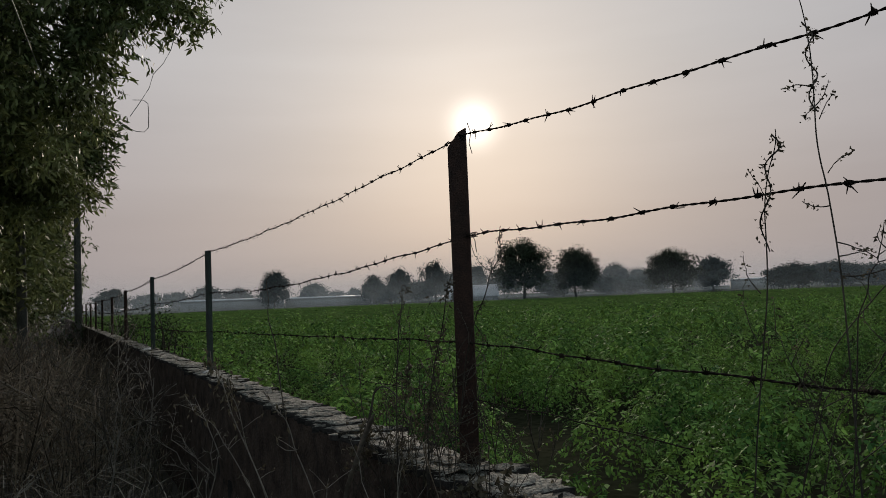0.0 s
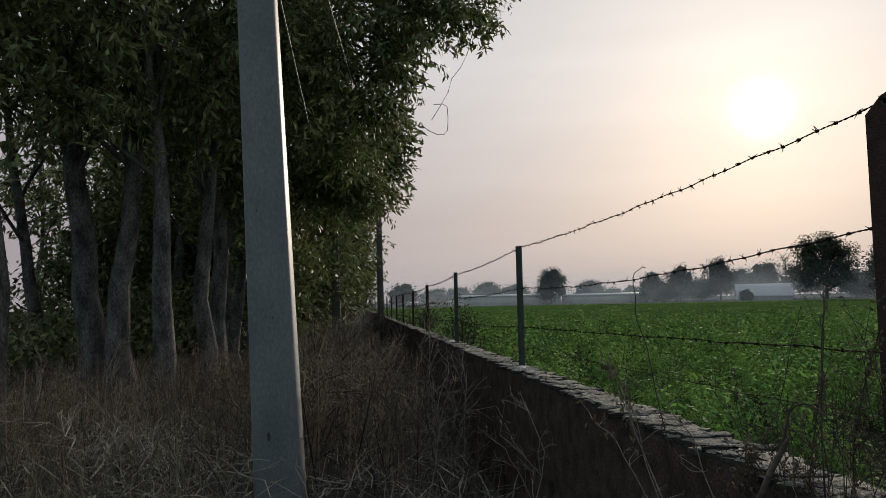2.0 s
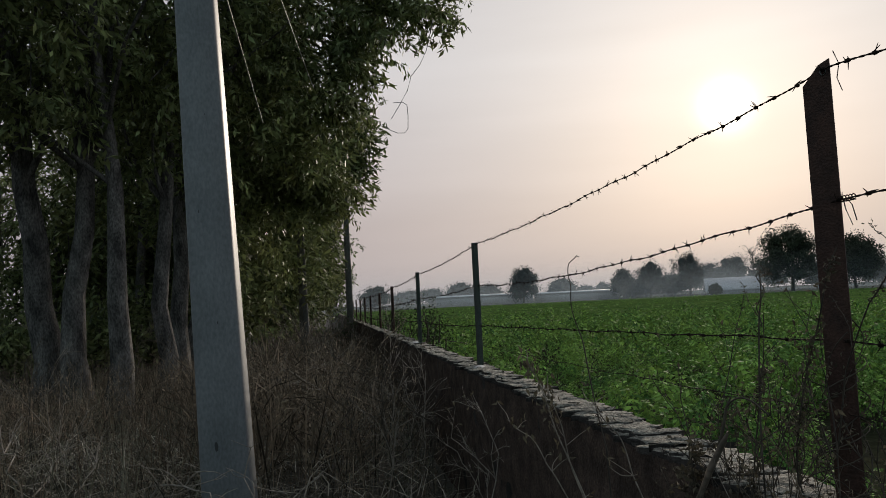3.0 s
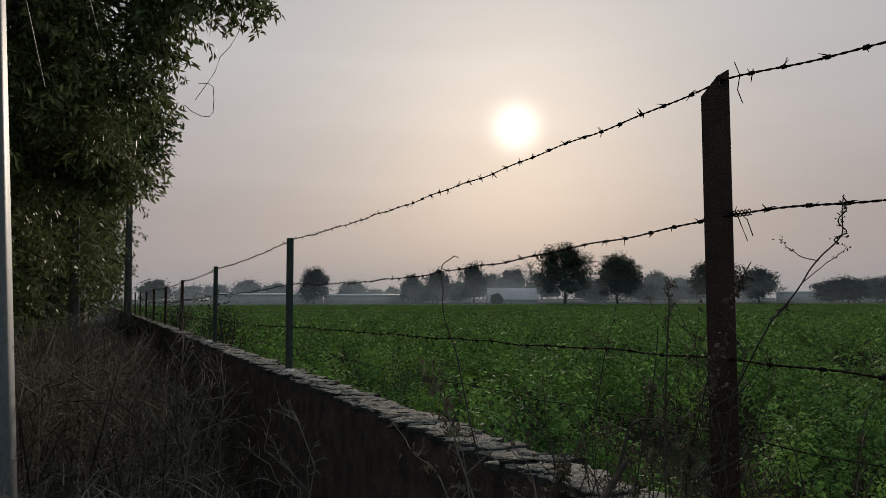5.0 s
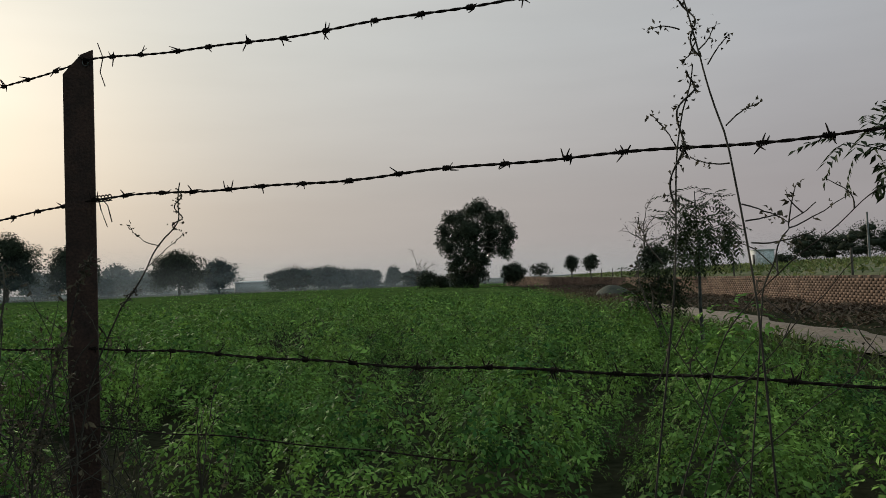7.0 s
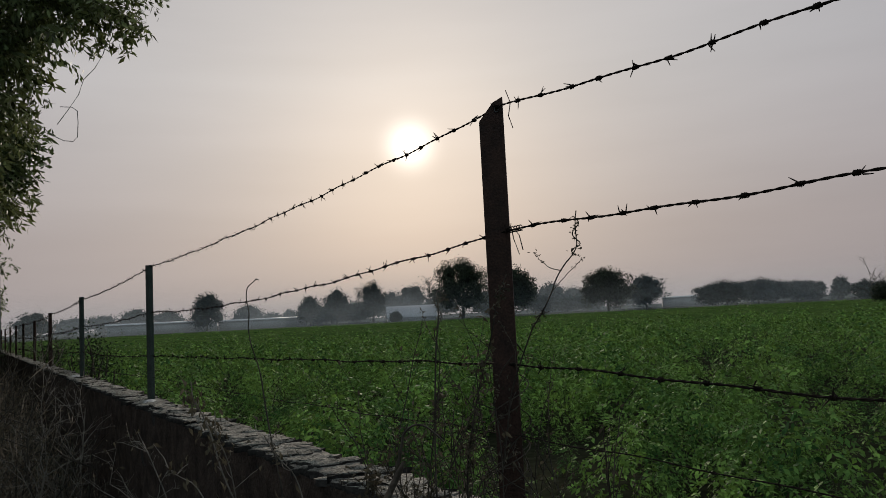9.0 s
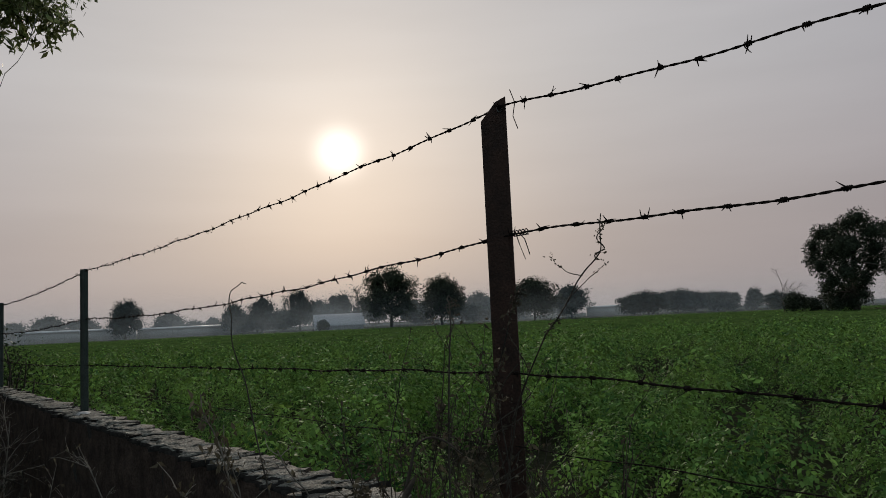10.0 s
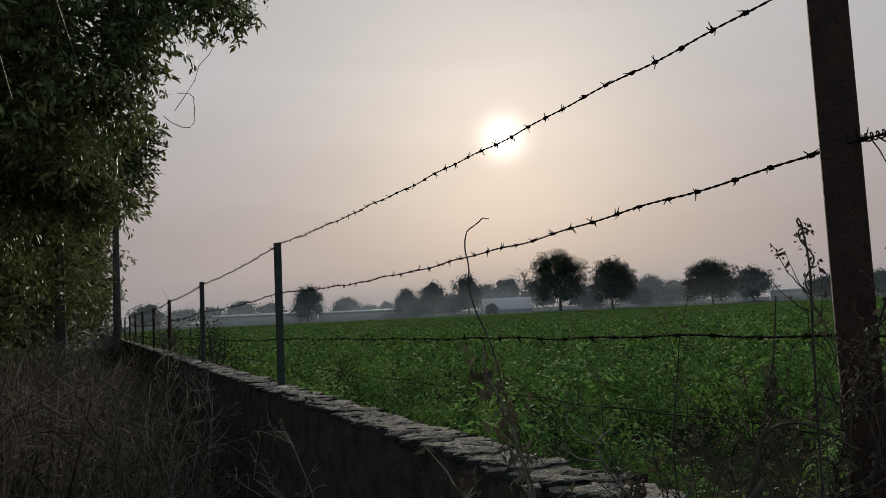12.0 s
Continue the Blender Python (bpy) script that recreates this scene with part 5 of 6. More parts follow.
def sow(name, templates, lo, hi, per_m2, spread, seed):
    r = np.random.default_rng(seed)
    gap = per_m2 ** -0.5
    x, y = [v.ravel() for v in np.meshgrid(np.arange(1.2, 2 * hi, gap), np.arange(-0.3 * hi - 1.5, hi, gap))]
    x, y = x + r.uniform(-0.4, 0.4, len(x)) * gap, y + r.uniform(-0.4, 0.4, len(x)) * gap
    d = np.hypot(x - 1.0, y - 1.2)
    keep = in_field(x, y) & (d >= lo) & (d < hi) & (np.arctan2(x + 0.2, y - 0.4) < radians(112)) & (y > -4)
    for hx, hy, hr in HOLLOWS:
        keep &= np.hypot(x - hx, y - hy) > hr * 0.75
    x, y = x[keep], y[keep]
    lush = np.array([0.85 * noise.noise((a * 0.5, b * 0.5, 5.0)) + 1.55 * noise.noise((a * 1.25, b * 1.25, 2.0)) for a, b in zip(x, y)])
    full = lush > -0.47
    x, y, lush = x[full], y[full], lush[full]
    size = np.clip(0.88 + 0.95 * lush, 0.36, 1.36) * r.uniform(0.55, 1.25, len(x))
    # plants grow lower along the wall's shade
    size *= np.clip((x - 0.75) / 0.8, 0.6, 1.0)
    # and lower again towards the track
    size *= np.clip((x * N_ROAD[0] + y * N_ROAD[1] + 3.4) / 1.6, 0.45, 1.0)
    places = np.stack([x, y, ground_z(x, y) - 0.02], -1)
    blk = scatter_mesh(templates, places, r.uniform(0, 2 * np.pi, len(x)), size * spread, r)
    return tagged(part(name, [blk], M_CROP), "dense bushy green crop covering the field", "crop", kind="stuff")


sow("crop", FINE, 0.0, 4.4, 5.6, 1.0, 1)
sow("crop_beyond", MEDIUM, 4.4, 11, 5.0, 1.0, 2)
sow("crop_farther", COARSE, 11, 32, 4.2, 1.0, 3)
sow("crop_distant", FAR, 32, 128, 0.34, 0.9, 4)
# closed canopy under the distant leaves, their shade put into its dark green
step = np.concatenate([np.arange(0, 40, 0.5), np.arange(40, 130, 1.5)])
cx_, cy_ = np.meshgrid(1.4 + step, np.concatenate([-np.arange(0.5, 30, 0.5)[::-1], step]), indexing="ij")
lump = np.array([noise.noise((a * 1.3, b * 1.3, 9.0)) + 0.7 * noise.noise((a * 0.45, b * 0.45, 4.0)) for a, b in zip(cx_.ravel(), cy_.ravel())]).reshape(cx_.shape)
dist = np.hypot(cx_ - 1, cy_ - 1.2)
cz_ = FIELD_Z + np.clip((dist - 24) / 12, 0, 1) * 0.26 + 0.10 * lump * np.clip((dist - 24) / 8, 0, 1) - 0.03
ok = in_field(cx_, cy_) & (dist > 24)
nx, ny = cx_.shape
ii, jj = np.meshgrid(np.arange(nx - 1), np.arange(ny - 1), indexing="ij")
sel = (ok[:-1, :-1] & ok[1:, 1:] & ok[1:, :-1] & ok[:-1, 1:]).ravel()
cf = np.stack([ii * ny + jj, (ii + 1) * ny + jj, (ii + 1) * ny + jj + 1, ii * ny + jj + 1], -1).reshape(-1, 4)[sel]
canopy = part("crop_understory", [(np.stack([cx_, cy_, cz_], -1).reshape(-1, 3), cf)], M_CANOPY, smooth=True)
tagged(canopy, "dark green sheet with shade of the lower leaves in its colour", "crop", kind="stuff")
# one pale broad-leaved plant among the crop
r = np.random.default_rng(3)
castor = thing("broadleaf_plant", "pale green broad-leaved plant standing in the crop", "plant", at=(1.62, 1.08, FIELD_Z))
part("stem", [tube([(0, 0, 0), (0.01, 0, 0.25), (0, 0.01, 0.47)], [0.008, 0.006, 0.004], 6)], M_CROP, castor)
for k in range(11):
    a = k * 2.4
    part("leaf", [leaf_quads(np.array([[0, 0.01, 0.46]]), np.array([[math.cos(a), math.sin(a), 0.15]]), np.array([[0, 0, 1.0]]), 0.10, 0.035, 0.3)], M_PALEGREEN, castor)

# ---- far trees ----


def round_tree(x, y, z, height, width, clear, count, leaf, mat, seed, label, group="", lobes=13, squash=1.0, trunk=0.03, name="tree", knobs=0, core=0.92, fill=0.42, at_lobes=None):
    """A spreading tree: trunk, forking limbs and a lobed crown of small leaf clumps."""
    r = np.random.default_rng(seed)
    ob = thing(name, label, "tree", group, at=(x, y, z))
    tr = height * trunk
    s = np.linspace(0, 1, 7)[:, None]
    path = np.array([0, 0, -0.1]) + s * np.array([0.03 * height * r.normal(), 0.03 * height * r.normal(), height * 0.6])
    part("trunk", [tube(path, np.linspace(tr, tr * 0.5, 7), 7)], M_FARBARK, ob, smooth=True)
    cz, rz, rx = (height + clear) / 2, (height - clear) / 2, width * 0.6
    # a dome: broad below, closing towards the top
    lift, turn = np.linspace(-0.78, 0.68, lobes) + r.uniform(-0.06, 0.06, lobes), np.arange(lobes) * 2.4 + r.uniform(0, 6)
    out_ = 0.60 * np.sqrt(np.clip(1 - np.clip(lift, 0, 1) ** 2 * 1.9, 0.02, 1)) * r.uniform(0.7, 1.08, lobes)
    centers = np.stack([rx * out_ * np.cos(turn), rx * out_ * np.sin(turn), cz + rz * lift * squash], -1)
    sizes = r.uniform(0.38, 0.56, lobes)
    centers[:3, :2] *= 0.25
    centers[:3, 2] = cz + rz * np.array([-0.42, 0.0, 0.34])
    sizes[:3] = 0.56
    if at_lobes:                                                  # (across, up, radius) in metres, seen from the walk
        a = np.array(at_lobes)
        across = np.array([y, -x]) / math.hypot(x, y)
        deep = r.uniform(-0.45, 0.45, len(a)) * rx
        centers = np.c_[a[:, :1] * across + deep[:, None] * across[::-1] * (-1, 1), a[:, 1]]
        sizes, lobes = a[:, 2] / rx, len(a)
    # smaller tufts standing out of the crown
    if knobs:
        d = unit_rows(r, knobs) * (1, 1, 0.95)
        d[:, 2] = np.where(d[:, 2] < -0.55, -d[:, 2], d[:, 2])
        centers = np.concatenate([centers, np.array([0, 0, cz]) + d * (rx, rx, rz) * r.uniform(0.66, 0.98, (knobs, 1))])
        sizes = np.concatenate([sizes * core, r.uniform(0.11, 0.24, knobs)])
    blocks = []
    for c in centers[:lobes]:
        p, q = limb(r, path[r.integers(2, 6)], c, tr * 0.35, tr * 0.08, 0.1)
        blocks.append(tube(p, q, 4))
    part("branching", blocks, M_FARBARK, ob)
    # the dense woody inside of each lobe, well within its leaves
    turn_, rise_ = np.meshgrid(np.arange(9) * 2 * np.pi / 9, np.linspace(-1.2, 1.2, 6), indexing="ij")
    ball = np.stack([np.cos(turn_) * np.cos(rise_), np.sin(turn_) * np.cos(rise_), np.sin(rise_)], -1).reshape(-1, 3)
    bi, bj = np.meshgrid(np.arange(9), np.arange(5), indexing="ij")
    ball_f = np.stack([bi * 6 + bj, (bi + 1) % 9 * 6 + bj, (bi + 1) % 9 * 6 + bj + 1, bi * 6 + bj + 1], -1).reshape(-1, 4)
    inner = [(c + ball * (rx * q, rx * q, rz * q) * fill * r.uniform(0.6, 1.15, (54, 1)), ball_f) for c, q in zip(centers[:lobes], sizes[:lobes])] if fill else []
    share = sizes ** 1.6 / (sizes ** 1.6).sum()
    pick = r.choice(len(sizes), count, p=share)
    d = unit_rows(r, count)
    base = centers[pick] + d * sizes[pick][:, None] * (rx, rx, rz) * (0.40 + 0.66 * r.random((count, 1)) ** 0.65) + 0.35 * leaf * r.normal(size=(count, 3))
    part("crown", inner + [leaf_quads(base, 0.25 * d + unit_rows(r, count) + (0, 0, -0.3), d + 0.7 * unit_rows(r, count), leaf * r.uniform(0.6, 1.4, count), leaf * 0.6 * r.uniform(0.7, 1.2, count))], mat, ob)
    return ob


def far_tree(az, dist, top, wide, count, mat, seed, label, group="distant trees", clear=0.22, z=FIELD_Z, **kw):
    """top: degrees over the horizon; wide: degrees across."""
    x, y = polar(az, dist)
    h = 1.66 + dist * math.tan(radians(top)) - z
    w = dist * math.tan(radians(wide))
    return round_tree(x, y, z, h, w, h * clear, count, max(0.13, dist * 0.0023), mat, seed, label, group, **kw)


DARK = "round dark mango-like tree at the far edge of the field"
HAZED = "grey-green tree with haze in its leaf colour, beyond the field"
PALE = "pale tree with haze in its leaf colour, on the far horizon"
for k, (az, d, top, wide) in enumerate([(33.4, 128, 4.1, 3.9), (37.2, 130, 3.2, 2.95), (44.1, 150, 2.7, 3.2)]):
    far_tree(az, d, top, wide, 13000, M_FARLEAF_A, 500 + k, DARK, clear=0.04, lobes=22, knobs=60, core=0.86)
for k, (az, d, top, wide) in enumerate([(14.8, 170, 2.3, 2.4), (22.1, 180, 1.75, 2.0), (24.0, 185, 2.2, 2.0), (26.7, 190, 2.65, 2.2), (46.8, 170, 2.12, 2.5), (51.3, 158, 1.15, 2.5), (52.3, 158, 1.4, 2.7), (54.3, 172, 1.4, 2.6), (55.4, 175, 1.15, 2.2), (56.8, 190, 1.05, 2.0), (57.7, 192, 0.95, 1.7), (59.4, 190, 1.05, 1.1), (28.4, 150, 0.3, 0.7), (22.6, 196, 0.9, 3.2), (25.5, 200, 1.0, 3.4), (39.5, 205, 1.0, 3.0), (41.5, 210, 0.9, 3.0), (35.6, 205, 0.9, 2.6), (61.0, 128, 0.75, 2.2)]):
    far_tree(az, d, top, wide, 3600, M_FARLEAF_B, 520 + k, HAZED, clear=0.0, knobs=16, fill=0.62)
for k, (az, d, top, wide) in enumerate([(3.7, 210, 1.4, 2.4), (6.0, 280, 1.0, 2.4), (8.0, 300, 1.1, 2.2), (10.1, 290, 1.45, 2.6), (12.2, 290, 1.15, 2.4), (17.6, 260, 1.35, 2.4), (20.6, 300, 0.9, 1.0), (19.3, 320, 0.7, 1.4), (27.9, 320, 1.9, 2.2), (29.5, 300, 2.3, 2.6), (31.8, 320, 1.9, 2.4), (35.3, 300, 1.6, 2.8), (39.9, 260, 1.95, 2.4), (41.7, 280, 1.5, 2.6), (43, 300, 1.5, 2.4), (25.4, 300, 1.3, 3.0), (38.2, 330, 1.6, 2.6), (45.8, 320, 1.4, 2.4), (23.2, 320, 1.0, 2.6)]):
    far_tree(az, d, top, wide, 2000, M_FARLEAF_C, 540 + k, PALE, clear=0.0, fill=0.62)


def bare_tree(x, y, z, seed, height, label, leaf_count=0, spread=0.75):
    ob = thing("bare_tree", label, "tree", at=(x, y, z))
    r = np.random.default_rng(seed)
    wood, _ = twiggy(seed, height * 0.8, spread, levels=3, kids=4, r0=height * 0.014, up=0.8)
    part("branching", wood, M_FARBARK, ob)
    if leaf_count:
        b = r.normal(size=(leaf_count, 3)) * (height * 0.15, height * 0.15, height * 0.14) + (0, 0, height * 0.62)
        part("foliage", [leaf_quads(b, unit_rows(r, leaf_count), unit_rows(r, leaf_count), height * 0.03, height * 0.015)], M_FARLEAF_B, ob)
    return ob


x, y = polar(30.9, 210)
bare_tree(x, y, FIELD_Z, 601, 12.0, "thin half-bare tree in the haze", 500)
x, y = polar(61.2, 92)
bare_tree(x, y, FIELD_Z, 602, 4.0, "bare scrubby tree at the field's edge")
bare_tree(x + 1.5, y - 0.5, FIELD_Z, 603, 3.2, "bare scrubby tree at the field's edge", 60)
x, y = polar(78.0, 48)
bare_tree(x, y, 1.5, 604, 3.8, "small bare tree with few leaves on the bank", 160)
# the big tree by the huts and its neighbours
x, y = polar(65.55, 78)
round_tree(x, y, FIELD_Z, 9.5, 7.7, 0.4, 21000, 0.20, M_FARLEAF_A, 613, "big dark broad-crowned tree standing alone by the track", trunk=0.034, fill=0.55, knobs=0, core=1.0,
           at_lobes=[(0.71, 8.3, 1.03), (-0.19, 7.9, 0.86), (-1.31, 7.5, 0.92), (-2.31, 7.3, 0.97), (-3.1, 6.2, 0.86), (-3.21, 5.1, 0.81), (-2.54, 4.3, 1.03), (-0.41, 6.0, 2.05), (1.72, 7.1, 1.3), (2.84, 7.3, 0.86), (3.51, 6.2, 0.86), (3.79, 5.4, 0.65), (3.17, 4.8, 0.81), (3.17, 3.6, 0.65), (2.73, 3.9, 0.65), (1.49, 4.2, 1.08), (-0.52, 3.6, 1.4), (-1.75, 2.9, 1.08), (-0.07, 2.2, 1.08), (-1.08, 1.6, 1.08), (0.71, 1.5, 0.76), (1.83, 5.6, 1.3), (-1.64, 5.6, 1.3), (0.82, 2.9, 0.86), (-1.98, 1.2, 0.76), (-0.3, 0.9, 0.86), (-1.6, 0.8, 0.8), (-2.3, 2.2, 0.7)])
far_tree(68.4, 76, 1.05, 1.75, 4200, M_FARLEAF_A, 612, "low dark bush beside the big tree", clear=0.12, knobs=20)
far_tree(61.9, 86, 0.7, 1.5, 2200, M_FARLEAF_A, 618, "low dark scrub bush at the field's edge", clear=0.02, knobs=12)
far_tree(63.0, 88, 0.35, 1.2, 1500, M_FARLEAF_A, 619, "low dark scrub bush at the field's edge", clear=0.02, knobs=12)
far_tree(70.4, 95, 1.0, 1.5, 900, M_FARLEAF_A, 621, "small half-bare acacia beyond the track", clear=0.35, fill=0, knobs=8)
far_tree(72.7, 62, 1.4, 1.0, 1300, M_FARLEAF_A, 614, "young tree on the raised field", clear=0.3, z=1.4, knobs=16)
far_tree(74.1, 60, 1.45, 1.1, 1300, M_FARLEAF_A, 615, "young tree on the raised field", clear=0.25, z=1.4, knobs=16)
far_tree(78.6, 40, 2.1, 2.3, 2400, M_FARLEAF_A, 616, "dark round bush tree on the bank", clear=0.1, z=1.3, knobs=14, core=0.75)
far_tree(87.2, 75, 0.9, 1.6, 900, M_FARLEAF_A, 617, "dark bush beside the white hut", clear=0.05, z=1.6)
for k, (az, d, top, wide) in enumerate([(88.6, 85, 2.3, 2.6), (90.3, 90, 2.2, 3.6), (92.2, 85, 2.75, 3.8), (94.2, 88, 2.5, 4.0), (96.4, 90, 2.6, 4.2), (99, 90, 2.4, 4.2)]):
    far_tree(az, d, top, wide, 1900, M_FARLEAF_A, 620 + k, "dense dark tree behind the raised field", clear=0.03, z=1.8)

# ---- haze put in as see-through sheets over the far edge of the field ----


def haze_curtain(name, radius, height, mat, label):
    """A gently waving see-through curtain that stands in for haze across the distance."""
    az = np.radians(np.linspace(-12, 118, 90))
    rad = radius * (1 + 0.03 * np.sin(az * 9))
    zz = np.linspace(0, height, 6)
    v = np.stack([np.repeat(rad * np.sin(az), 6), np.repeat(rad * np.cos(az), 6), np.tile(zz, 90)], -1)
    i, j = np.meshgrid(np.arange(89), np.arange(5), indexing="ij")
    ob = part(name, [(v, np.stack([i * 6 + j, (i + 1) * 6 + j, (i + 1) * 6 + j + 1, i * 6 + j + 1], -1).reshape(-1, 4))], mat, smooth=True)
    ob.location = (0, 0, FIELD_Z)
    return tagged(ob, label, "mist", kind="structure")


haze_curtain("backdrop_mist", 119, 7.0, M_HAZE_A, "see-through sheet standing in for haze along the field edge")
haze_curtain("backdrop_mist", 163, 9.0, M_HAZE_B, "see-through sheet standing in for haze behind the dark trees")
haze_curtain("backdrop_haze", 245, 15.0, M_HAZE_C, "see-through sheet standing in for haze before the far horizon")

# ---- sheds and huts ----


def shed(az, dist, width, depth, eaves, ridge, roof, wall_mat, bays, label, over=0.4):
    x, y = polar(az, dist)
    ob = thing("shed", label, "shed", "farm sheds on the horizon", at=(x, y, FIELD_Z))
    ob.rotation_euler = (0, 0, radians(-az + 4))
    w, d = width / 2, depth / 2
    body = part("body", [box(-w, w, -d, d, 0, eaves)], wall_mat, ob)
    w_, d_ = w + over, d + over
    v = np.array([(-w_, -d_, eaves), (w_, -d_, eaves), (w_, 0, ridge), (-w_, 0, ridge), (-w_, d_, eaves), (w_, d_, eaves)], float)
    part("roof", [(np.concatenate([v, v - (0, 0, 0.12)]), np.array([(0, 1, 2, 3), (3, 2, 5, 4), (6, 9, 8, 7), (9, 10, 11, 8), (0, 6, 7, 1), (4, 5, 11, 10), (0, 3, 9, 6), (3, 4, 10, 9), (1, 7, 8, 2), (2, 8, 11, 5)]))], roof, ob)
    for k in range(bays):
        cx = -w + (k + 0.5) * width / bays
        part("opening", [box(cx - width / bays * 0.28, cx + width / bays * 0.28, -d - 0.06, -d, 0.3, eaves * 0.62)], M_DARKGAP, body, "dark doorway")
    return ob


shed(11.8, 185, 23, 8, 2.3, 2.6, M_SHEDROOF, M_SHEDWALL, 0, "long low shed with a pale sheet roof")
shed(18.6, 190, 20, 8, 2.1, 2.4, M_SHEDROOF, M_SHEDWALL, 0, "long low shed with a pale sheet roof")
shed(29.5, 168, 10, 9, 0.9, 3.4, M_PALEWALL, M_PALEWALL, 0, "pale blue-white sheet-clad shed")
shed(49.4, 230, 12, 8, 2.6, 2.95, M_SHEDROOF, M_SHEDWALL, 0, "low shed with a pale roof among trees")
shed(63.7, 90, 1.0, 2.0, 1.5, 1.8, M_FARBARK, M_SHEDWALL, 0, "small pale hut under the big tree", over=0.05)
x, y = polar(85.8, 62)
hut = thing("white_hut", "small whitewashed hut on the raised field", "hut", at=(x, y, 1.9))
hut.rotation_euler = (0, 0, radians(-60))
hut_body = part("body", [box(-0.65, 0.65, -0.6, 0.6, -0.4, 1.05)], M_WHITE, hut)
part("roof", [box(-0.72, 0.72, -0.67, 0.67, 1.05, 1.12)], M_WHITE, hut)
part("doorway", [box(-0.66, -0.645, -0.2, 0.15, -0.1, 0.75)], M_DARKGAP, hut_body, "dark doorway")

# ---- brick wall and bank beside the track ----
BW_S, BW_A0, BW_A1, BW_TOP = -9.5, 12.0, 62.0, 1.36


def on_track(a, s):
    return a * D_ROAD[0] + s * N_ROAD[0], a * D_ROAD[1] + s * N_ROAD[1]


TRACK_TURN = math.atan2(D_ROAD[1], D_ROAD[0])
bwall = thing("wall_brick", "unplastered red brick wall with worn uneven courses", "wall", kind="structure", at=(*on_track(BW_A0, BW_S), 0))
bwall.rotation_euler = (0, 0, TRACK_TURN)
LEN = BW_A1 - BW_A0
part("brick_core", [box(0, LEN, -0.10, 0.10, 0.3, BW_TOP - 0.01)], M_REDMORTAR, bwall)
# past its bend the wall swings towards the big tree and climbs a little
BEND_LEN, BEND_TURN, BEND_RISE = 23.4, radians(19.8), 0.42


def past_bend(v):
    """From along, across and up in the far stretch to the wall's own axes."""
    c, k = math.cos(BEND_TURN), math.sin(BEND_TURN)
    return np.stack([LEN + v[:, 0] * c - v[:, 1] * k, v[:, 0] * k + v[:, 1] * c, v[:, 2] + BEND_RISE * v[:, 0] / BEND_LEN], -1)


v, f = box(-0.05, BEND_LEN, -0.10, 0.10, 0.3, BW_TOP - 0.01)
part("brick_core", [(past_bend(v), f)], M_REDMORTAR, bwall)
# fence posts standing on the bank
for k in range(11):
    x, y = on_track(18 + k * 5.5, -10.2 - 0.15 * (k % 2))
    p = thing("bank_post", "thin grey fence stake on the bank", "fence post", "stakes on the bank", at=(x, y, 1.2))
    part("stake", [tube([(0, 0, -0.1), (0.01, 0, 0.5), (0.02 * (k % 3 - 1), 0, 0.95)], 0.035, 6)], M_FARBARK, p)
x, y = polar(92.3, 70)
p = thing("utility_pole", "thin distant utility pole", "utility pole", "utility poles", at=(x, y, 1.8))
part("shaft", [tube([(0, 0, 0), (0, 0, 4.0)], [0.09, 0.07], 6)], M_CONCRETE, p)
# brown scrub along the wall's foot
r = np.random.default_rng(41)
n = 11000
a_, s_ = r.uniform(9, 75, n), -9.4 + 3.6 * r.random(n) ** 1.4
x, y = on_track(a_, s_)
hh = (0.10 + 0.22 * r.random(n)) * np.clip(0.7 + patches(x, y, 6.0, 0.5), 0.25, 1.3) * np.clip((-5.4 - s_) / 1.2, 0.25, 1)
tagged(part("brown_scrub", [stalks(x, y, ground_z(x, y), hh, r.uniform(0.5, 2.2, n), r.uniform(0.03, 0.07, n), r)], M_SCRUB), "brown dead scrub along the foot of the brick wall", "scrub", kind="stuff")
# and along the far stretch
n = 3500
u_, w_ = r.uniform(0, BEND_LEN + 3, n), 0.2 + 2.4 * r.random(n) ** 1.4
v = past_bend(np.stack([u_, w_, 0 * u_], -1))
x, y = on_track(v[:, 0] + BW_A0, v[:, 1] + BW_S)
tagged(part("brown_scrub", [stalks(x, y, ground_z(x, y), 0.15 + 0.4 * r.random(n) ** 1.5, r.uniform(0.5, 2.0, n), r.uniform(0.04, 0.08, n), r)], M_SCRUB), "brown dead scrub along the far stretch of the brick wall", "scrub", kind="stuff")
# dead scrub creeping over the far end of the track
n = 5000
a_, s_ = r.uniform(29, 62, n), -5.8 + 1.9 * r.random(n)
x, y = on_track(a_, s_)
tagged(part("brown_scrub", [stalks(x, y, ground_z(x, y), (0.08 + 0.2 * r.random(n)) * np.clip((a_ - 24) / 10, 0.3, 1), r.uniform(0.2, 1.0, n), r.uniform(0.03, 0.06, n), r)], M_SCRUB), "brown dead scrub creeping over the far end of the track", "scrub", kind="stuff")
# low weeds between the crop and the track
n = 6500
a_, s_ = r.uniform(3, 60, n), -4.3 + 1.5 * r.random(n)
x, y = on_track(a_, s_)
hh = (0.08 + 0.22 * r.random(n)) * np.clip(0.8 + patches(x, y, 3.0, 0.7), 0.3, 1.4)
tagged(part("track_weeds", [stalks(x, y, ground_z(x, y), hh, r.uniform(0.2, 1.0, n), r.uniform(0.015, 0.035, n), r)], M_BANKLEAF), "low dull green weeds beside the track", "weeds", kind="stuff")
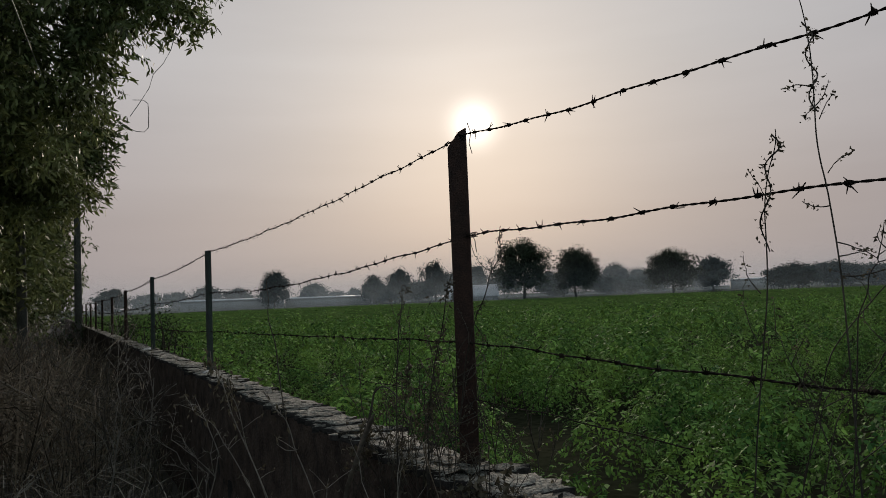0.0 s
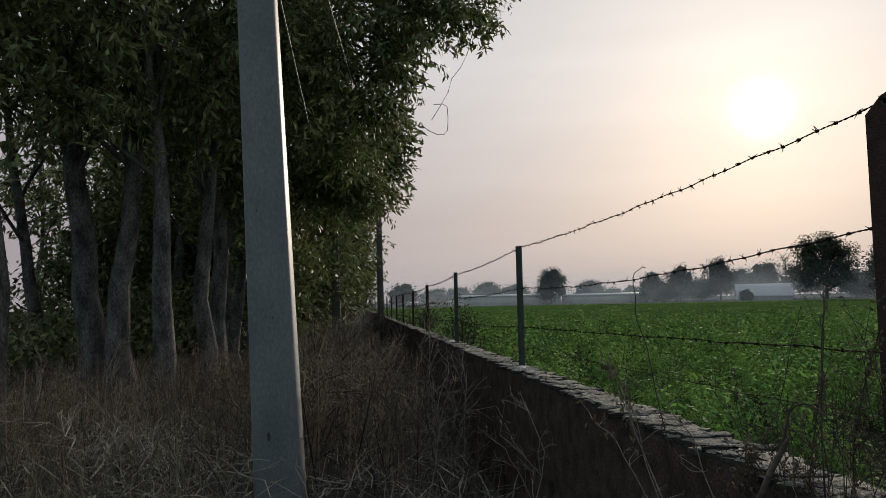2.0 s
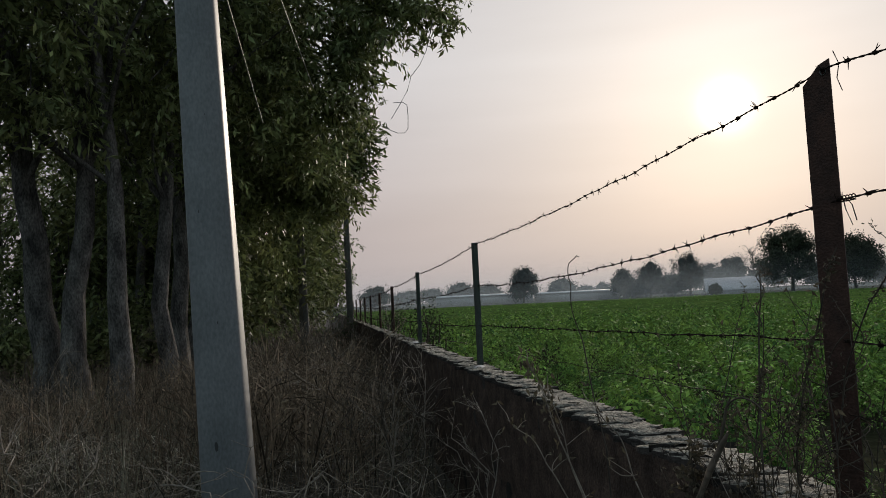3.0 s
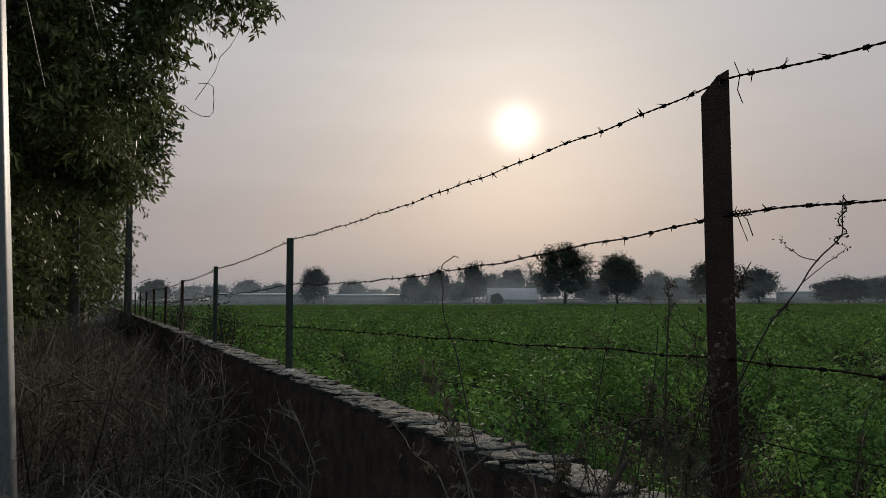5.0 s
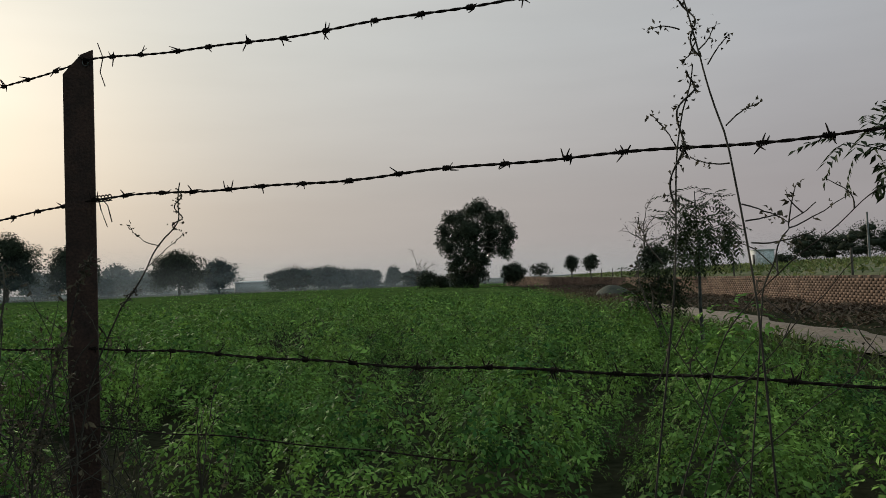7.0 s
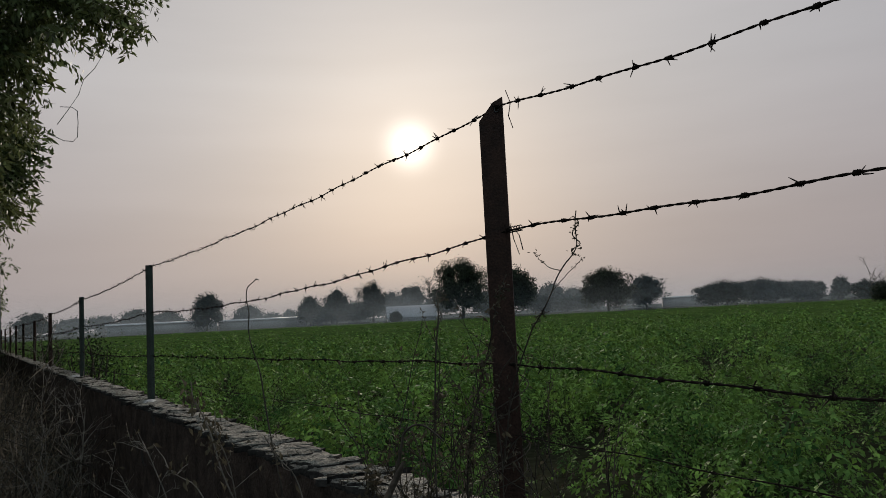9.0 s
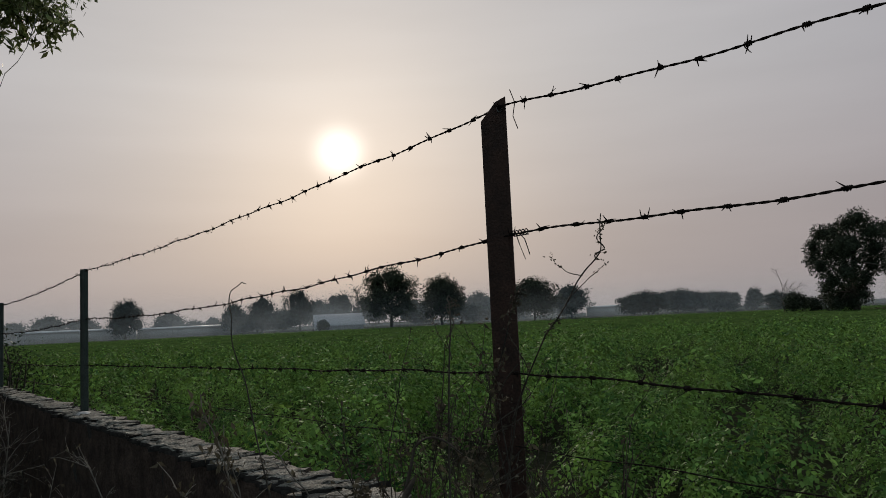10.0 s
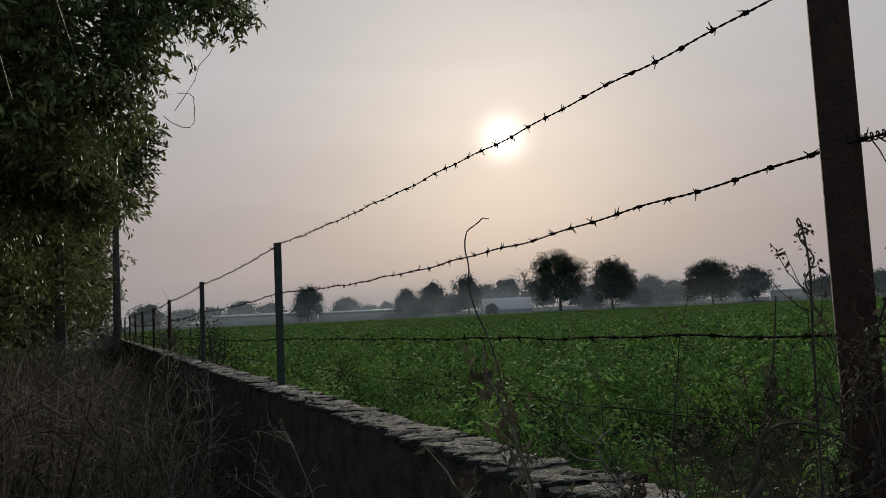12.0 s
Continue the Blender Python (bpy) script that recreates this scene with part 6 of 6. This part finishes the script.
# green growth on the bank
n = 14000
a_, s_ = r.uniform(5, 110, n), -10.0 - 26 * r.random(n) ** 1.5
x, y = on_track(a_, s_)
base = np.stack([x, y, ground_z(x, y) + 0.1 + 0.25 * r.random(n)], -1)
tagged(part("bank_plants", [leaf_quads(base, unit_rows(r, n) + (0, 0, 0.8), unit_rows(r, n), r.uniform(0.12, 0.3, n), r.uniform(0.06, 0.12, n))], M_BANKLEAF), "yellowing green plants on the raised field", "crop", kind="stuff")
# grey-green heap where the track bends
hx, hy = on_track(38.5, -5.6)
u_, v_ = np.meshgrid(np.linspace(0, 1, 9), np.linspace(0, 2 * np.pi, 19), indexing="ij")
hr = 1 + 0.12 * np.sin(3 * v_ + 1) + 0.07 * np.sin(7 * v_)
heap_v = np.stack([1.9 * u_ * hr * np.cos(v_), 1.2 * u_ * hr * np.sin(v_), 0.62 * np.cos(u_ * np.pi / 2) ** 1.3 + 0.03 * np.sin(9 * v_) * u_ * (1 - u_) - 0.05], -1).reshape(-1, 3)
i, j = np.meshgrid(np.arange(8), np.arange(18), indexing="ij")
heap = part("earth_heap", [(heap_v, np.stack([i * 19 + j, (i + 1) * 19 + j, (i + 1) * 19 + j + 1, i * 19 + j + 1], -1).reshape(-1, 4))], M_HEAP, smooth=True)
heap.location, heap.rotation_euler = (hx, hy, FIELD_Z), (0, 0, TRACK_TURN)
tagged(heap, "grey-green heap of earth beside the track", "heap")

# ---- neem saplings ----


def neem_frond(r, n=7, size=0.07):
    """One pinnate leaf along +x with drooping pointed leaflets."""
    s = np.repeat(np.linspace(0.2, 1.0, n), 2)
    base = np.stack([0.24 * s, 0 * s, -0.07 * s ** 2], -1)
    side = np.where(np.arange(2 * n) % 2, 1.0, -1.0)
    way = np.stack([0.55 + 0 * s, side * 0.75, -0.45 + 0.15 * r.normal(size=2 * n)], -1)
    v, _ = leaf_quads(base, way, np.tile((0, 0, 1.0), (2 * n, 1)), size * r.uniform(0.8, 1.15, 2 * n), size * 0.27, 0.25)
    return v


FRONDS = []
for k in range(10):
    q = neem_frond(np.random.default_rng(700 + k), 6, 0.076)
    e = radians(-55 + 10 * k)                                   # from hanging to rising
    FRONDS.append(np.stack([q[:, 0] * math.cos(e) - q[:, 2] * math.sin(e), q[:, 1], q[:, 0] * math.sin(e) + q[:, 2] * math.cos(e)], -1))


def neem(x, y, z, height, spread, fronds, seed, label, branches, name="neem_sapling", reach=(), low=0.38):
    """A slender neem: stem, random and given branches, pinnate leaves at their outer ends."""
    r = np.random.default_rng(seed)
    ob = thing(name, label, "tree", "neem saplings", at=(x, y, z))
    stem = np.array([(0, 0, -0.05), (0.01, 0.02, height * 0.35), (-0.02, 0.0, height * 0.7), (0.0, 0.02, height)])
    part("trunk", [tube(stem, [0.026, 0.021, 0.013, 0.005], 7)], M_BARK, ob, smooth=True)
    tips = [(np.array([0, 0.01, height * 0.8]), np.array(t) - (x, y, z)) for t in reach]
    for k in range(branches):
        f = r.uniform(low, 0.98)
        a = r.uniform(0, 2 * np.pi)
        b = np.array([0, 0.01, height * f])
        tips.append((b, b + np.array([math.cos(a) * spread, math.sin(a) * spread, spread * 0.55]) * r.uniform(0.5, 1.0) * (1.2 - 0.6 * f)))
    ends = [stem[-1]]
    for b, tip in tips:
        p, q = limb(r, b, tip, 0.008, 0.002, 0.1)
        part("branch", [tube(p, q, 4)], M_BARK, ob)
        ends += [p[-1], p[-1], p[-2], p[-3]]
    ends = np.array(ends)
    places = ends[r.integers(0, len(ends), fronds)] + 0.03 * r.normal(size=(fronds, 3))
    part("foliage", [scatter(FRONDS, places, r.uniform(0, 2 * np.pi, fronds), r.uniform(0.7, 1.15, fronds), r)], M_NEEM, ob)
    return ob


x, y = polar(81.7, 9.4)
neem(x, y, FIELD_Z, 2.05, 0.55, 270, 801, "young neem sapling with feathery drooping leaves in the crop", 26, low=0.5)
x, y = polar(78.9, 10.5)
neem(x, y, FIELD_Z, 1.2, 0.4, 170, 802, "low dark bushy neem plant at the crop's edge", 22, low=0.55)
neem(4.3, -0.45, FIELD_Z, 1.75, 0.3, 62, 803, "neem sapling reaching in with feathery leaves", 4, reach=((4.15, 0.36, 2.24), (4.15, 0.27, 2.34), (4.2, 0.18, 2.14), (4.1, 0.16, 2.36), (4.2, 0.10, 2.2)))

# ---- coping pieces and bricks ----
rng = np.random.default_rng(91)


def coping_mesh(r, length, half):
    """A thin broken slab of stone and cement with a ragged outline and a pitted top."""
    nx_, ny_ = 9, max(6, int(length / 0.03))
    u, v = np.meshgrid(np.linspace(-1, 1, nx_), np.linspace(-1, 1, ny_), indexing="ij")
    rim_u, rim_v = np.abs(u) > 0.99, np.abs(v) > 0.99
    step = np.where(np.sin(9 * v * length / 0.4 + 4 * u + r.uniform(0, 6)) > 0.2, 0.0045, 0.0)
    z = 0.012 + 0.6 * step + 0.0016 * r.normal(size=u.shape) - 0.003 * (rim_u | rim_v)
    x = u * half + 0.016 * r.normal(size=u.shape) * rim_u + 0.003 * r.normal(size=u.shape)
    y = v * (length / 2) + 0.014 * r.normal(size=u.shape) * rim_v + 0.003 * r.normal(size=u.shape)
    vv = np.concatenate([np.stack([x, y, z], -1).reshape(-1, 3), np.stack([x, y, 0 * z - 0.012], -1).reshape(-1, 3)])
    i, j = np.meshgrid(np.arange(nx_ - 1), np.arange(ny_ - 1), indexing="ij")
    f = [np.stack([i * ny_ + j, (i + 1) * ny_ + j, (i + 1) * ny_ + j + 1, i * ny_ + j + 1], -1).reshape(-1, 4)]
    m = nx_ * ny_
    rim = [k for k in range(ny_)] + [k * ny_ + ny_ - 1 for k in range(1, nx_)] + [(nx_ - 1) * ny_ + k for k in range(ny_ - 2, -1, -1)] + [k * ny_ for k in range(nx_ - 2, 0, -1)]
    f.append(np.array([(rim[k], rim[(k + 1) % len(rim)], rim[(k + 1) % len(rim)] + m, rim[k] + m) for k in range(len(rim))]))
    me = np_mesh("coping_stone", [(vv, np.concatenate(f))])
    me.materials.append(M_COPING)
    me.materials.append(M_MORTAR)                                 # for the broken edges: their shade is put into the colour
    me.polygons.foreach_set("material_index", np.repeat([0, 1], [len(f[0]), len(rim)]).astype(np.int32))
    return me


LENGTHS = [0.13, 0.17, 0.20, 0.24, 0.30, 0.36, 0.42, 0.48]
COPINGS = [coping_mesh(rng, a, 0.102) for a in LENGTHS]
FLAKES = [coping_mesh(rng, a, h) for a, h in ((0.16, 0.05), (0.12, 0.04), (0.20, 0.035), (0.10, 0.05), (0.24, 0.04))]
y = WALL_Y0 + 0.2
while y < 46:
    k = rng.integers(0, 5) if y < 8 else rng.integers(3, 8)
    a = LENGTHS[k]
    st = part("coping_stone", None, M_COPING, wall, mesh=COPINGS[k])
    st.location = ((WALL_X0 + WALL_X1) / 2 + rng.uniform(-0.010, 0.010), y + a / 2, WALL_TOP + 0.004 + rng.uniform(-0.004, 0.006))
    st.rotation_euler = (rng.uniform(-0.03, 0.03), rng.uniform(-0.03, 0.03), rng.uniform(-0.09, 0.09) + (math.pi if rng.random() < 0.5 else 0))
    for _ in range(2 if y < 7 else int(y < 12)):
        fl = part("coping_stone", None, M_COPING, wall, mesh=FLAKES[rng.integers(0, 5)])
        fl.location = ((WALL_X0 + WALL_X1) / 2 + rng.uniform(-0.05, 0.05), y + rng.uniform(0, a), WALL_TOP + 0.009 + rng.uniform(0, 0.007))
        fl.rotation_euler = (rng.uniform(-0.02, 0.02), rng.uniform(-0.03, 0.03), rng.uniform(0, 6.28))
    y += a - 0.004

# pale lumps of plaster at the feet of two posts
for k, (px_, py_) in enumerate(((1.0, 6.36), (1.0, 10.85))):
    u_, v_ = np.meshgrid(np.linspace(0, 1, 7), np.linspace(0, 2 * np.pi, 15), indexing="ij")
    edge = 1 + 0.18 * np.sin(2 * v_ + k) + 0.10 * np.sin(5 * v_)
    lump_v = np.stack([0.065 * u_ * edge * np.cos(v_), 0.085 * u_ * edge * np.sin(v_), 0.026 * np.cos(u_ * np.pi / 2) ** 0.8 + 0.004 * np.sin(7 * v_) * u_], -1).reshape(-1, 3)
    i, j = np.meshgrid(np.arange(6), np.arange(14), indexing="ij")
    patch = part("plaster_lump", [(lump_v, np.stack([i * 15 + j, (i + 1) * 15 + j, (i + 1) * 15 + j + 1, i * 15 + j + 1], -1).reshape(-1, 4))], M_PLASTER, smooth=True)
    patch.location = (px_, py_, WALL_TOP + 0.012)
    tagged(patch, "pale lump of plaster at the foot of a fence post", "plaster", "plaster lumps")

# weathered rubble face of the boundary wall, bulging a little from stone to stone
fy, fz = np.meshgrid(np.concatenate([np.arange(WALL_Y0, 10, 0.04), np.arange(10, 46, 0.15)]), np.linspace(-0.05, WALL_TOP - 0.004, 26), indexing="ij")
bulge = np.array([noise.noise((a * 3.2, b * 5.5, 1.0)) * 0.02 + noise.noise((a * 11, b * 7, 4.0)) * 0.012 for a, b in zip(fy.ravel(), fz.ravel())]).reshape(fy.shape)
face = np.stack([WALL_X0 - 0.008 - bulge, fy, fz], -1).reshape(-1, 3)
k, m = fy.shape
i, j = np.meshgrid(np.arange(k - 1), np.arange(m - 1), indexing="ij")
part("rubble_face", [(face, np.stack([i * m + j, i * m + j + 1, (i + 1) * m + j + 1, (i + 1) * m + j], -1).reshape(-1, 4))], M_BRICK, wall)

RBRICK = [np_mesh("brick", [(lambda v: (v + 0.002 * np.random.default_rng(40 + k).normal(size=v.shape), BOX_F))(box(-0.114, 0.114, 0.095, 0.108, -0.034, 0.034)[0])]) for k in range(6)]
far_rest = []
for c in range(11):
    z = BW_TOP - 0.04 - c * 0.078
    a = 0.12 * (c % 2) + 0.12
    while a < LEN:
        worn = c == 0 and rng.random() < 0.35
        if not worn:
            if 5.0 < a < 11.6:
                b = part("brick", None, M_REDBRICK, bwall, mesh=RBRICK[rng.integers(0, 6)])
                b.location = (a, rng.uniform(-0.003, 0.004), z)
            else:
                v, f = box(a - 0.114, a + 0.114, 0.095, 0.108, z - 0.034, z + 0.034)
                far_rest.append((v + 0.002 * rng.normal(size=(8, 3)), f))
        a += 0.24
    for a in np.arange(0.12 * (c % 2) + 0.12, BEND_LEN, 0.24):
        if c or rng.random() > 0.35:
            v, f = box(a - 0.114, a + 0.114, 0.095, 0.108, z - 0.034, z + 0.034)
            far_rest.append((past_bend(v + 0.002 * rng.normal(size=(8, 3))), f))
tagged(part("bricks_beyond", far_rest, M_REDBRICK, bwall), kind="stuff")
